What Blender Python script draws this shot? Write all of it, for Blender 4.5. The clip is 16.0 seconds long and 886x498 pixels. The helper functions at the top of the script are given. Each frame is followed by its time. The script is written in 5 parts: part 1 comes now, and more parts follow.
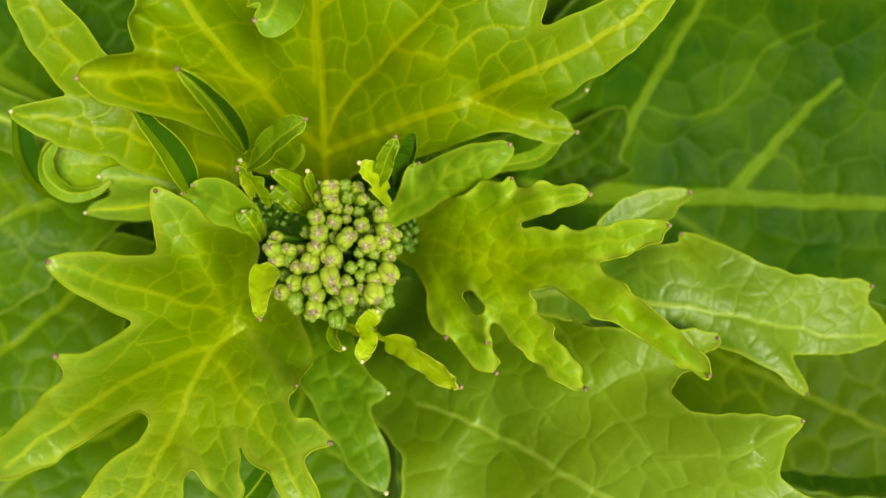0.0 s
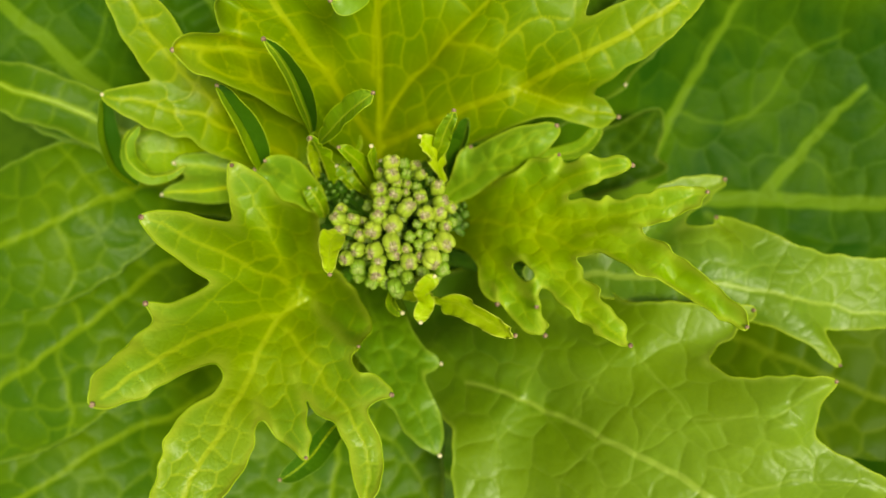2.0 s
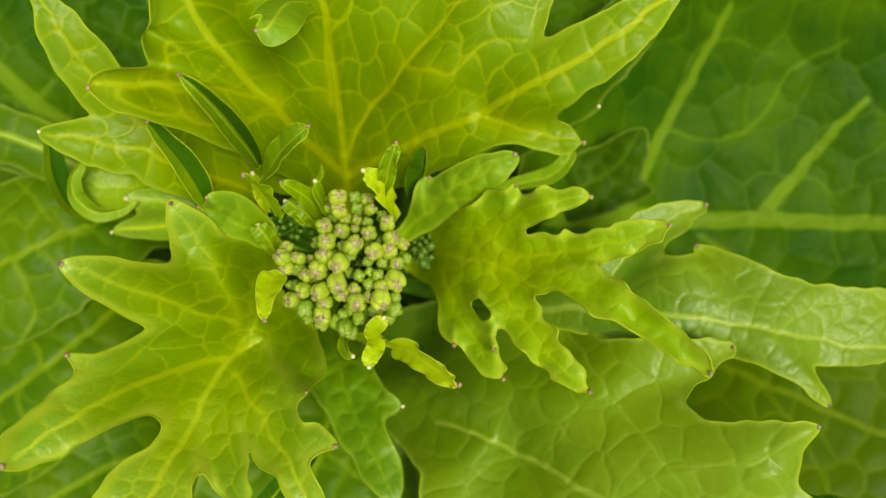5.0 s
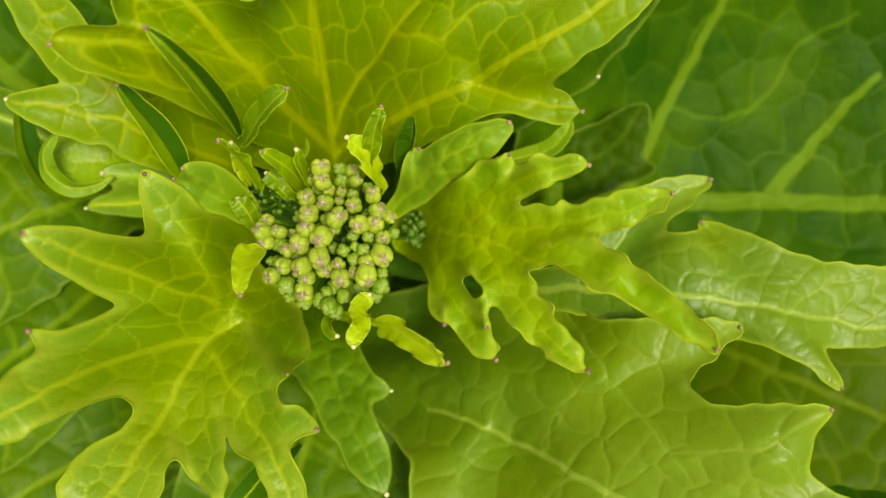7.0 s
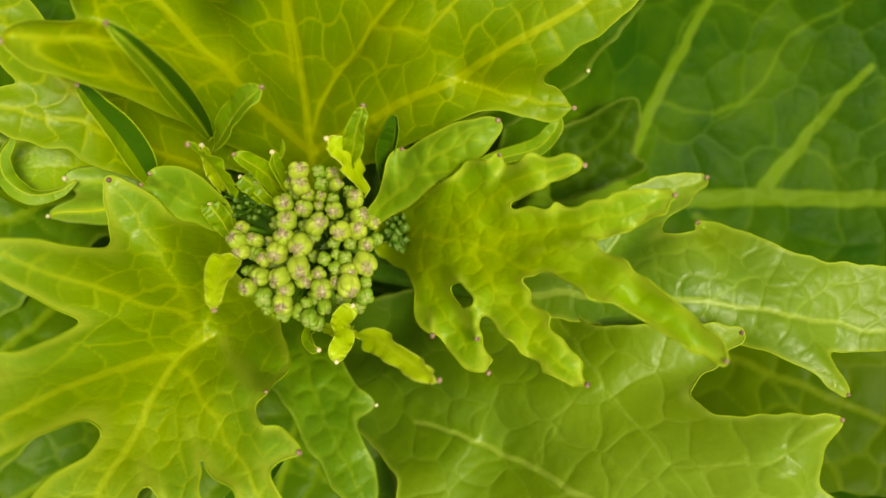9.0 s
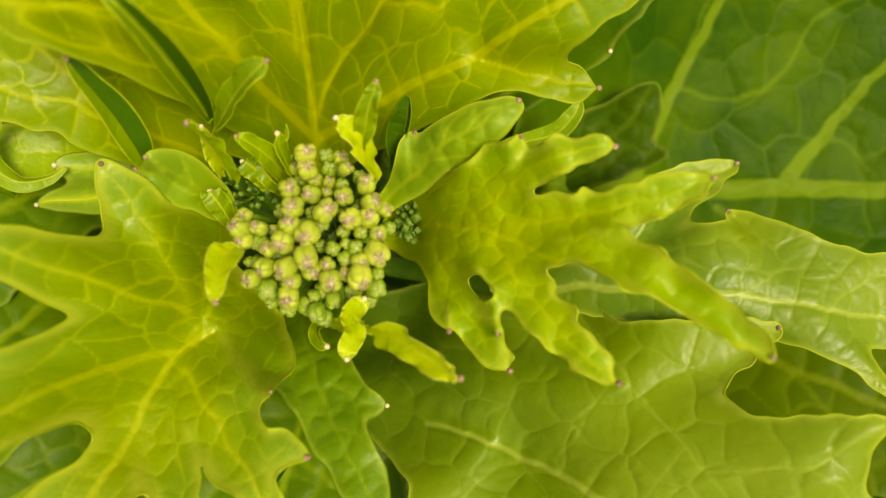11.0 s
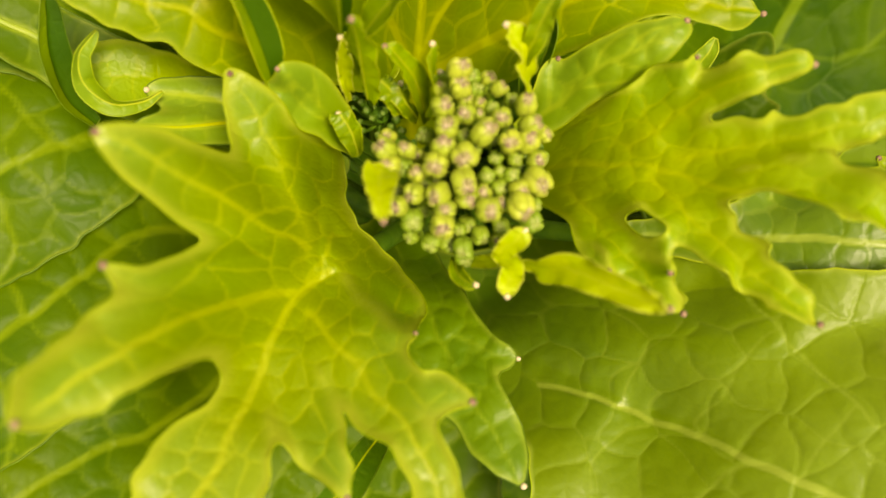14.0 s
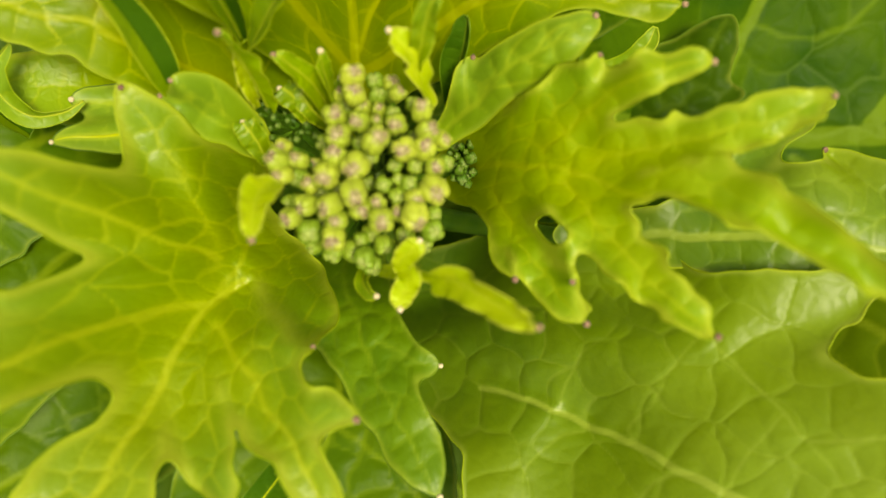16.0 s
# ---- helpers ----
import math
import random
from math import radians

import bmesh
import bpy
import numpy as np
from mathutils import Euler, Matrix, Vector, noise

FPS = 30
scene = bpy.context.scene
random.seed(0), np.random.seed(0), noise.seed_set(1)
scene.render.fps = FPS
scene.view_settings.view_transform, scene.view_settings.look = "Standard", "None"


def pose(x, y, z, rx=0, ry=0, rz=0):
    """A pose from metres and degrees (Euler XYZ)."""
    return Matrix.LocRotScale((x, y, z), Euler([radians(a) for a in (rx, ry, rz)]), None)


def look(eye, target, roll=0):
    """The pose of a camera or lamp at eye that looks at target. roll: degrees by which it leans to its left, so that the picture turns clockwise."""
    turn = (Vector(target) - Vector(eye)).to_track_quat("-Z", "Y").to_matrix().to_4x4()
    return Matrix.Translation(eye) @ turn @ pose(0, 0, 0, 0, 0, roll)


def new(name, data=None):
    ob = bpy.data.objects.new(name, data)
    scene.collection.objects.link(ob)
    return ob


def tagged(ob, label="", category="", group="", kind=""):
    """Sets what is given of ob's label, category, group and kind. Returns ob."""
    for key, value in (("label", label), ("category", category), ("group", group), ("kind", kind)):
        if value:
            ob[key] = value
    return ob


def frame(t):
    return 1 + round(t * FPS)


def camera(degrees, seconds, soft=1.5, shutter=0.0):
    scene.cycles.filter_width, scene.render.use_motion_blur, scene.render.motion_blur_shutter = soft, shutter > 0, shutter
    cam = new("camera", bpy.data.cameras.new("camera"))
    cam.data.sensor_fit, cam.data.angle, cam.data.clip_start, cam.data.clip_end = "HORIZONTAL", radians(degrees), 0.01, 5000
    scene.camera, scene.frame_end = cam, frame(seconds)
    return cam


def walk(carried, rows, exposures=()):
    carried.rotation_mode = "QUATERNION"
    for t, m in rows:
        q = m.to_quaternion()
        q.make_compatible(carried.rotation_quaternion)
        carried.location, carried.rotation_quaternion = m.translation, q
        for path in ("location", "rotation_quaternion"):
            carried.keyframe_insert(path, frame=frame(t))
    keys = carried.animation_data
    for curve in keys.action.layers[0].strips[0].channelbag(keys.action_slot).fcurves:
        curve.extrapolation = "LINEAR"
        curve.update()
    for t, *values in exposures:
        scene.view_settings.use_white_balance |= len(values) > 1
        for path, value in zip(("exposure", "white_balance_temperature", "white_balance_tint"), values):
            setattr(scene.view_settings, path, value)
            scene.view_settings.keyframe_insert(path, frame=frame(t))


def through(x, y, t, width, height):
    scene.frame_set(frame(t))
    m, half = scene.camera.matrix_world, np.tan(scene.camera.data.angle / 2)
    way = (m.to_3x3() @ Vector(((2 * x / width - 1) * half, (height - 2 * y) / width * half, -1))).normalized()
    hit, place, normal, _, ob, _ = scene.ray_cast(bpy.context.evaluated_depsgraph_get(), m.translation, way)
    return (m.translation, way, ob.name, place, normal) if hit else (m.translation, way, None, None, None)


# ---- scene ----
cam = camera(50.6, 16.0)
cam.data.dof.use_dof = True
cam.data.dof.focus_distance, cam.data.dof.aperture_fstop = 0.146, 18.0
PATH = [
    (0, -0.01117, -0.00104, 0.46114, 0.365, -4.275, 0.197),
    (0.5, -0.01567, -0.00755, 0.46734, 1.113, -4.005, 0.101),
    (1, -0.02132, -0.01789, 0.46576, 2.530, -3.818, 0.409),
    (1.5, -0.01819, -0.01933, 0.46638, 3.256, -3.137, 0.565),
    (2, -0.01652, -0.01622, 0.47225, 3.769, -2.665, 0.397),
    (2.5, -0.01498, -0.01491, 0.46733, 3.947, -2.281, 0.301),
    (3, -0.01404, -0.01796, 0.46248, 4.477, -1.981, 0.269),
    (3.5, -0.01086, -0.01595, 0.46255, 4.482, -1.502, 0.002),
    (4, -0.01026, -0.01467, 0.46270, 4.692, -1.201, -0.188),
    (4.5, -0.01239, -0.01212, 0.46156, 4.617, -1.239, -0.192),
    (4.7, -0.00535, -0.01048, 0.46329, 4.479, -0.785, -0.267),
    (6.8, 0.00570, -0.01204, 0.45551, 3.968, 0.808, -0.434),
    (7, 0.00078, -0.01416, 0.45409, 4.327, -0.061, -0.334),
    (7.5, 0.00080, -0.01120, 0.45614, 4.239, -1.148, -0.436),
    (8, 0.00419, -0.01046, 0.45502, 3.962, -1.377, -0.793),
    (8.5, 0.00267, -0.00891, 0.45137, 3.826, -1.226, -1.113),
    (9, -0.00092, -0.01168, 0.44558, 4.006, -1.501, -1.252),
    (9.2, -0.00776, -0.01004, 0.44488, 3.898, -2.054, -1.238),
    (11.3, -0.00342, -0.01268, 0.43159, 4.042, -1.711, -1.309),
    (11.5, -0.00912, -0.01118, 0.42856, 3.806, -1.856, -1.145),
    (12, -0.01877, -0.01487, 0.42563, 3.885, -2.595, -0.795),
    (12.5, -0.01908, -0.01361, 0.42222, 3.753, -2.868, -0.668),
    (13, -0.02767, -0.01764, 0.41923, 4.064, -3.512, -0.516),
    (13.5, -0.03085, -0.02032, 0.42349, 4.085, -3.958, -0.435),
    (14, -0.02850, -0.02079, 0.42100, 4.267, -4.093, -0.294),
    (14.5, -0.02814, -0.02117, 0.41655, 4.127, -4.115, -0.296),
    (15, -0.02349, -0.01074, 0.41924, 2.688, -2.887, -0.447),
    (15.5, -0.01903, -0.01107, 0.42057, 2.574, -1.810, -0.786),
    (16, -0.00816, -0.01639, 0.41921, 2.692, -0.188, -1.096),
]
EXPOSURES = [(0.0, 0.75, 7800, -8), (4.5, 0.73, 7900, -7), (8.0, 0.75, 8000, -3), (9.0, 0.74, 8200, -2), (11.5, 0.9, 9300, 15), (12.0, 0.9, 9500, 17), (12.5, 0.94, 9700, 18), (13.0, 0.93, 9100, 15), (13.5, 0.99, 8800, 12), (14.0, 1.05, 9400, 18), (14.5, 1.08, 9200, 17), (15.0, 0.94, 8600, 9), (15.5, 0.85, 8200, 5), (16.0, 0.91, 8300, 8)]
walk(cam, [(t, pose(x, y, z, rx, ry, rz)) for t, x, y, z, rx, ry, rz in PATH], EXPOSURES)
STEM_X, STEM_Y = -17.0, 0.0  # the stem, mm

# ---- world, light ----
world = bpy.data.worlds.new("sky")
scene.world = world
world.use_nodes = True
wn = world.node_tree.nodes
wl = world.node_tree.links
sky = wn.new("ShaderNodeTexSky")
sky.sky_type = "NISHITA"
sky.sun_disc = False
sky.sun_elevation, sky.sun_rotation = radians(74), radians(121)
sky.air_density, sky.dust_density, sky.ozone_density = 1.0, 2.5, 1.0
haze = wn.new("ShaderNodeHueSaturation")  # thin cloud over the whole sky
haze.inputs["Saturation"].default_value = 0.22
wl.new(sky.outputs["Color"], haze.inputs["Color"])
wl.new(haze.outputs["Color"], wn["Background"].inputs["Color"])
wn["Background"].inputs["Strength"].default_value = 0.088

sun = new("sun", bpy.data.lights.new("sun", "SUN"))
sun.data.energy, sun.data.angle, sun.data.color = 2.48, radians(14), (1.0, 0.95, 0.86)
sun.matrix_world = look((0.2, -0.13, 1.0), (0, 0, 0))


# ---- materials ----
def material(name):
    m = bpy.data.materials.new(name)
    m.use_nodes = True
    nt = m.node_tree
    nt.nodes.clear()
    return m, nt.nodes, nt.links


def node(nodes, kind, **values):
    n = nodes.new(kind)
    for key, value in values.items():
        n.inputs[key].default_value = value
    return n


def ramp(nodes, stops):
    n = nodes.new("ShaderNodeValToRGB")
    e = n.color_ramp.elements
    while len(e) < len(stops):
        e.new(0.5)
    for el, (p, c) in zip(e, stops):
        el.position, el.color = p, (*c, 1) if len(c) == 3 else c
    return n


def mixer(nodes, links, a, b, fac, blend="MIX"):
    n = nodes.new("ShaderNodeMix")
    n.data_type, n.blend_type, n.clamp_factor = "RGBA", blend, True
    for socket, value in ((n.inputs[0], fac), (n.inputs[6], a), (n.inputs[7], b)):
        if isinstance(value, bpy.types.NodeSocket):
            links.new(value, socket)
        elif isinstance(value, tuple):
            socket.default_value = (*value, 1)
        else:
            socket.default_value = value
    return n.outputs[2]


def sums(nodes, links, op, a, b, clamp=False):
    n = nodes.new("ShaderNodeMath")
    n.operation, n.use_clamp = op, clamp
    for socket, value in zip(n.inputs, (a, b)):
        if isinstance(value, bpy.types.NodeSocket):
            links.new(value, socket)
        else:
            socket.default_value = value
    return n.outputs[0]


def leaf_material(name, lamina, young, vein, net=0.55, through=0.2, rough=0.42, bump=0.5, old=None, gloss=0.25, halo=None, cell=3.0, rim=0.4, patch=0.55):
    """A thin leaf: lamina with paler ribs and a net of fine veins, which lie on the mesh, and light that shines through."""
    m, n, k = material(name)
    co = n.new("ShaderNodeTexCoord")

    def laid(key):
        at = n.new("ShaderNodeAttribute")
        at.attribute_name = key
        return at.outputs["Fac"]

    def noise_of(scale, detail, lo, hi):
        t = node(n, "ShaderNodeTexNoise", Scale=scale, Detail=detail, Roughness=0.6)
        k.new(co.outputs["Object"], t.inputs["Vector"])
        r = ramp(n, ((lo, (0, 0, 0)), (hi, (1, 1, 1))))
        k.new(t.outputs["Fac"], r.inputs[0])
        return r.outputs["Color"], t.outputs["Fac"]

    def between(socket, lo, hi):
        r = ramp(n, ((lo, (0, 0, 0)), (hi, (1, 1, 1))))
        r.color_ramp.interpolation = "EASE"
        k.new(socket, r.inputs[0])
        return r.outputs["Color"]

    spread, blotch = noise_of(55.0, 3.0, 0.35, 0.68)
    _, grain = noise_of(1500.0, 3.0, 0.0, 1.0)
    seen, _ = noise_of(70.0, 1.0, 0.25, 0.6)
    colour = mixer(n, k, lamina, young, sums(n, k, "ADD", sums(n, k, "MULTIPLY", spread, 0.6), sums(n, k, "MULTIPLY", laid("tone"), patch), True))
    if old is not None:  # the tips are older and greener than the young base; in GREEN, lighter than its shaded foot
        colour = mixer(n, k, colour, old, sums(n, k, "MULTIPLY", laid("age"), 0.75, True))
    if halo is not None:  # yellower along the ribs
        colour = mixer(n, k, colour, halo, sums(n, k, "MULTIPLY", laid("halo"), sums(n, k, "ADD", blotch, 0.2), True))
    colour = mixer(n, k, colour, tuple(c * 0.75 for c in lamina), sums(n, k, "MULTIPLY", grain, 0.3))
    # the finest net, within the meshes of the net laid on the blade
    v = n.new("ShaderNodeTexVoronoi")
    v.voronoi_dimensions, v.feature = "2D", "DISTANCE_TO_EDGE"
    v.inputs["Scale"].default_value = 1000.0 / (cell * 0.36)
    k.new(co.outputs["Object"], v.inputs["Vector"])
    fine = ramp(n, ((0.0, (1, 1, 1)), (0.07, (0, 0, 0))))
    k.new(v.outputs["Distance"], fine.inputs[0])
    colour = mixer(n, k, colour, vein, sums(n, k, "MULTIPLY", fine.outputs["Color"], net * 0.16))
    lines = between(laid("net"), 0.55, 0.85)
    glow = between(laid("net"), 0.0, 1.0)
    part_seen = sums(n, k, "ADD", sums(n, k, "MULTIPLY", seen, 0.65), 0.35)
    colour = mixer(n, k, colour, vein, sums(n, k, "MULTIPLY", glow, net * 0.14))
    colour = mixer(n, k, colour, vein, sums(n, k, "MULTIPLY", sums(n, k, "MULTIPLY", lines, part_seen), net))
    colour = mixer(n, k, colour, tuple(0.6 * a + 0.4 * c for a, c in zip(vein, (0.55, 0.62, 0.10))), sums(n, k, "MULTIPLY", between(laid("rim"), 0.2, 1.0), rim))  # paler along the margin
    colour = mixer(n, k, colour, vein, sums(n, k, "MULTIPLY", between(laid("vein"), 0.25, 0.95), 0.72, True))
    # ribs and net lie in grooves
    high = sums(n, k, "SUBTRACT", sums(n, k, "MULTIPLY", grain, 0.14), sums(n, k, "MULTIPLY", glow, 0.3))
    high = sums(n, k, "ADD", high, sums(n, k, "MULTIPLY", ramp_of(n, k, v.outputs["Distance"], 0.3), 0.2))
    b = node(n, "ShaderNodeBump", Strength=bump, Distance=0.0004)
    k.new(high, b.inputs["Height"])
    p = node(n, "ShaderNodeBsdfPrincipled")
    k.new(colour, p.inputs["Base Color"])
    k.new(sums(n, k, "ADD", sums(n, k, "MULTIPLY", blotch, 0.25), rough - 0.12), p.inputs["Roughness"])
    p.inputs["Specular IOR Level"].default_value = gloss
    k.new(b.outputs[0], p.inputs["Normal"])
    t = n.new("ShaderNodeBsdfTranslucent")
    k.new(mixer(n, k, colour, (1.2, 1.0, 0.2), 1.0, "MULTIPLY"), t.inputs["Color"])
    k.new(b.outputs[0], t.inputs["Normal"])
    mix = n.new("ShaderNodeMixShader")
    mix.inputs[0].default_value = through
    k.new(p.outputs[0], mix.inputs[1])
    k.new(t.outputs[0], mix.inputs[2])
    out = n.new("ShaderNodeOutputMaterial")
    k.new(mix.outputs[0], out.inputs["Surface"])
    return m


def ramp_of(nodes, links, socket, top):
    r = ramp(nodes, ((0.0, (0, 0, 0)), (top, (1, 1, 1))))
    r.color_ramp.interpolation = "EASE"
    links.new(socket, r.inputs[0])
    return r.outputs["Color"]


def plain_material(name, a, b, scale=300.0, rough=0.45, through=0.0, bump=0.15):
    """A two-tone mottled surface."""
    m, n, k = material(name)
    co = n.new("ShaderNodeTexCoord")
    t = node(n, "ShaderNodeTexNoise", Scale=scale, Detail=4.0)
    k.new(co.outputs["Object"], t.inputs["Vector"])
    r = ramp(n, ((0.35, a), (0.65, b)))
    k.new(t.outputs["Fac"], r.inputs[0])
    p = node(n, "ShaderNodeBsdfPrincipled", Roughness=rough)
    p.inputs["Specular IOR Level"].default_value = 0.25
    k.new(r.outputs["Color"], p.inputs["Base Color"])
    f = node(n, "ShaderNodeTexNoise", Scale=scale * 6, Detail=3.0)
    k.new(co.outputs["Object"], f.inputs["Vector"])
    u = node(n, "ShaderNodeBump", Strength=bump, Distance=0.0004)
    k.new(f.outputs["Fac"], u.inputs["Height"])
    k.new(u.outputs[0], p.inputs["Normal"])
    out = n.new("ShaderNodeOutputMaterial")
    if through:
        t = n.new("ShaderNodeBsdfTranslucent")
        k.new(r.outputs["Color"], t.inputs["Color"])
        mix = n.new("ShaderNodeMixShader")
        mix.inputs[0].default_value = through
        k.new(p.outputs[0], mix.inputs[1])
        k.new(t.outputs[0], mix.inputs[2])
        k.new(mix.outputs[0], out.inputs["Surface"])
    else:
        k.new(p.outputs[0], out.inputs["Surface"])
    return m


def bud_material(name, base, flank, tip, seam):
    """Four closed sepals: green flanks, a purple-brown crown, pale seams. 'crown' and 'seam' are laid on the mesh."""
    m, n, k = material(name)
    info = n.new("ShaderNodeObjectInfo")
    co = n.new("ShaderNodeTexCoord")
    place = n.new("ShaderNodeVectorMath")  # every bud is mottled in its own way
    place.operation = "MULTIPLY_ADD"
    place.inputs[1].default_value = (1000.0, 1000.0, 1000.0)
    k.new(co.outputs["Object"], place.inputs[0])
    k.new(info.outputs["Location"], place.inputs[2])
    t = node(n, "ShaderNodeTexNoise", Scale=2.6, Detail=4.0)
    k.new(place.outputs[0], t.inputs["Vector"])
    crown = n.new("ShaderNodeAttribute")
    crown.attribute_name = "crown"
    line = n.new("ShaderNodeAttribute")
    line.attribute_name = "seam"
    colour = mixer(n, k, base, flank, info.outputs["Random"])
    colour = mixer(n, k, colour, tuple(c * 0.6 for c in base), sums(n, k, "MULTIPLY", t.outputs["Fac"], 0.7))
    amount = sums(n, k, "MULTIPLY", crown.outputs["Fac"], sums(n, k, "ADD", sums(n, k, "MULTIPLY", t.outputs["Fac"], 1.5), 0.0), True)
    colour = mixer(n, k, colour, tip, amount)
    colour = mixer(n, k, colour, seam, sums(n, k, "MULTIPLY", line.outputs["Fac"], 0.75))
    p = node(n, "ShaderNodeBsdfPrincipled", Roughness=0.5)
    k.new(colour, p.inputs["Base Color"])
    p.inputs["Specular IOR Level"].default_value = 0.3
    p.inputs["Subsurface Weight"].default_value = 0.12
    p.inputs["Subsurface Radius"].default_value = (0.0006, 0.0008, 0.0002)
    p.inputs["Subsurface Scale"].default_value = 1.0
    u = node(n, "ShaderNodeBump", Strength=0.5, Distance=0.0003)
    k.new(t.outputs["Fac"], u.inputs["Height"])
    k.new(u.outputs[0], p.inputs["Normal"])
    out = n.new("ShaderNodeOutputMaterial")
    k.new(p.outputs[0], out.inputs["Surface"])
    return m


LIME = leaf_material("lime_leaf", (0.16, 0.28, 0.005), (0.245, 0.35, 0.005), (0.42, 0.50, 0.02), cell=3.4, rim=0.6, net=0.36, gloss=0.42, bump=0.4, through=0.3, halo=(0.33, 0.425, 0.006), old=(0.14, 0.30, 0.014))
LIME_BROAD = leaf_material("broad_lime_leaf", (0.16, 0.305, 0.007), (0.245, 0.375, 0.006), (0.46, 0.54, 0.018), cell=6.5, net=0.5, bump=0.4, through=0.42, halo=(0.45, 0.49, 0.005), old=(0.14, 0.30, 0.014))
SOFT = leaf_material("soft_lime_leaf", (0.218, 0.36, 0.007), (0.305, 0.43, 0.006), (0.42, 0.51, 0.02), cell=4.2, rim=0.7, net=0.3, bump=0.4, through=0.28, halo=(0.36, 0.45, 0.006), old=(0.15, 0.32, 0.014))
FRESH = leaf_material("fresh_leaf", (0.15, 0.285, 0.007), (0.225, 0.35, 0.006), (0.33, 0.44, 0.025), cell=7.0, net=0.25, bump=0.5, old=(0.15, 0.28, 0.02))
# lower right leaf's shade near the buds is put into its dark base
GREEN = leaf_material("green_leaf_shaded_foot", (0.058, 0.15, 0.006), (0.135, 0.23, 0.006), (0.30, 0.405, 0.05), cell=7.5, patch=0.35, net=0.15, bump=0.55, gloss=0.35, old=(0.24, 0.345, 0.009), halo=(0.18, 0.30, 0.008))
# dark green with the shade below the buds put into the colour
INNER = leaf_material("inner_shade_leaf", (0.075, 0.175, 0.006), (0.125, 0.235, 0.006), (0.24, 0.36, 0.02), cell=6.0, net=0.15, bump=0.6)
MID = leaf_material("mid_leaf", (0.042, 0.112, 0.003), (0.105, 0.19, 0.004), (0.21, 0.31, 0.012), cell=8.0, net=0.2, bump=0.5, gloss=0.09, patch=0.4)
DEEP = leaf_material("deep_leaf", (0.018, 0.072, 0.0025), (0.095, 0.185, 0.004), (0.15, 0.255, 0.014), cell=9.0, net=0.14, bump=0.8, gloss=0.06, rough=0.5, patch=0.12)
# olive green, darkened to stand in for shade under the upper leaves
OLIVE = leaf_material("painted_shade_leaf", (0.045, 0.095, 0.003), (0.075, 0.13, 0.003), (0.14, 0.20, 0.01), cell=8.0, net=0.3, bump=0.3, gloss=0.04)
# very dark green: deep shade low in the plant, put into the colour
DARK = leaf_material("deep_shade_leaf", (0.022, 0.066, 0.003), (0.042, 0.095, 0.003), (0.10, 0.17, 0.012), cell=9.0, net=0.25, bump=0.4, gloss=0.04)
FOLDED = leaf_material("folded_leaf", (0.032, 0.105, 0.004), (0.06, 0.15, 0.005), (0.16, 0.28, 0.02), cell=4.0, net=0.2, gloss=0.12)
YELLOW = leaf_material("yellow_bract", (0.34, 0.49, 0.012), (0.47, 0.58, 0.02), (0.62, 0.68, 0.06), cell=3.0, net=0.15, bump=0.3)
EDGE = plain_material("leaf_margin", (0.26, 0.39, 0.012), (0.38, 0.49, 0.025), scale=110.0, through=0.25)
EDGE_PALE = plain_material("pale_margin", (0.40, 0.50, 0.03), (0.54, 0.61, 0.07), scale=200.0, through=0.25)
EDGE_DEEP = plain_material("leaf_margin_deep", (0.08, 0.17, 0.008), (0.15, 0.26, 0.012), scale=110.0, through=0.25)
RIB = plain_material("leaf_rib", (0.40, 0.49, 0.010), (0.48, 0.54, 0.012), through=0.2)
RIB_SOFT = plain_material("soft_rib", (0.33, 0.43, 0.022), (0.41, 0.49, 0.032), through=0.2)
RIB_PALE = plain_material("pale_rib", (0.22, 0.33, 0.025), (0.32, 0.42, 0.045), through=0.15)
RIB_DEEP = plain_material("deep_rib", (0.20, 0.31, 0.02), (0.27, 0.38, 0.03), through=0.15)
RIB_DIM = plain_material("dim_rib", (0.105, 0.205, 0.012), (0.15, 0.26, 0.018), through=0.15)
GLAND = plain_material("tip_gland", (0.12, 0.06, 0.045), (0.36, 0.25, 0.16), scale=1500.0, rough=0.35)
GLAND_PALE = plain_material("pale_gland", (0.55, 0.46, 0.28), (0.68, 0.60, 0.40), scale=1500.0, rough=0.35)
STEM = plain_material("stem_skin", (0.08, 0.18, 0.015), (0.14, 0.26, 0.03), scale=120.0)
STALK = plain_material("bud_stalk_skin", (0.05, 0.14, 0.008), (0.09, 0.20, 0.012), scale=300.0)
BUD = bud_material("bud_skin", (0.275, 0.38, 0.03), (0.43, 0.51, 0.05), (0.17, 0.105, 0.078), (0.55, 0.49, 0.33))
BUD_GREEN = bud_material("green_bud_skin", (0.18, 0.305, 0.02), (0.27, 0.39, 0.03), (0.20, 0.26, 0.05), (0.38, 0.46, 0.14))
BUD_DARK = bud_material("young_bud_skin", (0.06, 0.155, 0.01), (0.11, 0.22, 0.014), (0.12, 0.18, 0.03), (0.20, 0.30, 0.06))
SOIL = plain_material("soil", (0.016, 0.012, 0.007), (0.04, 0.03, 0.018), scale=60.0, rough=0.95, bump=0.9)


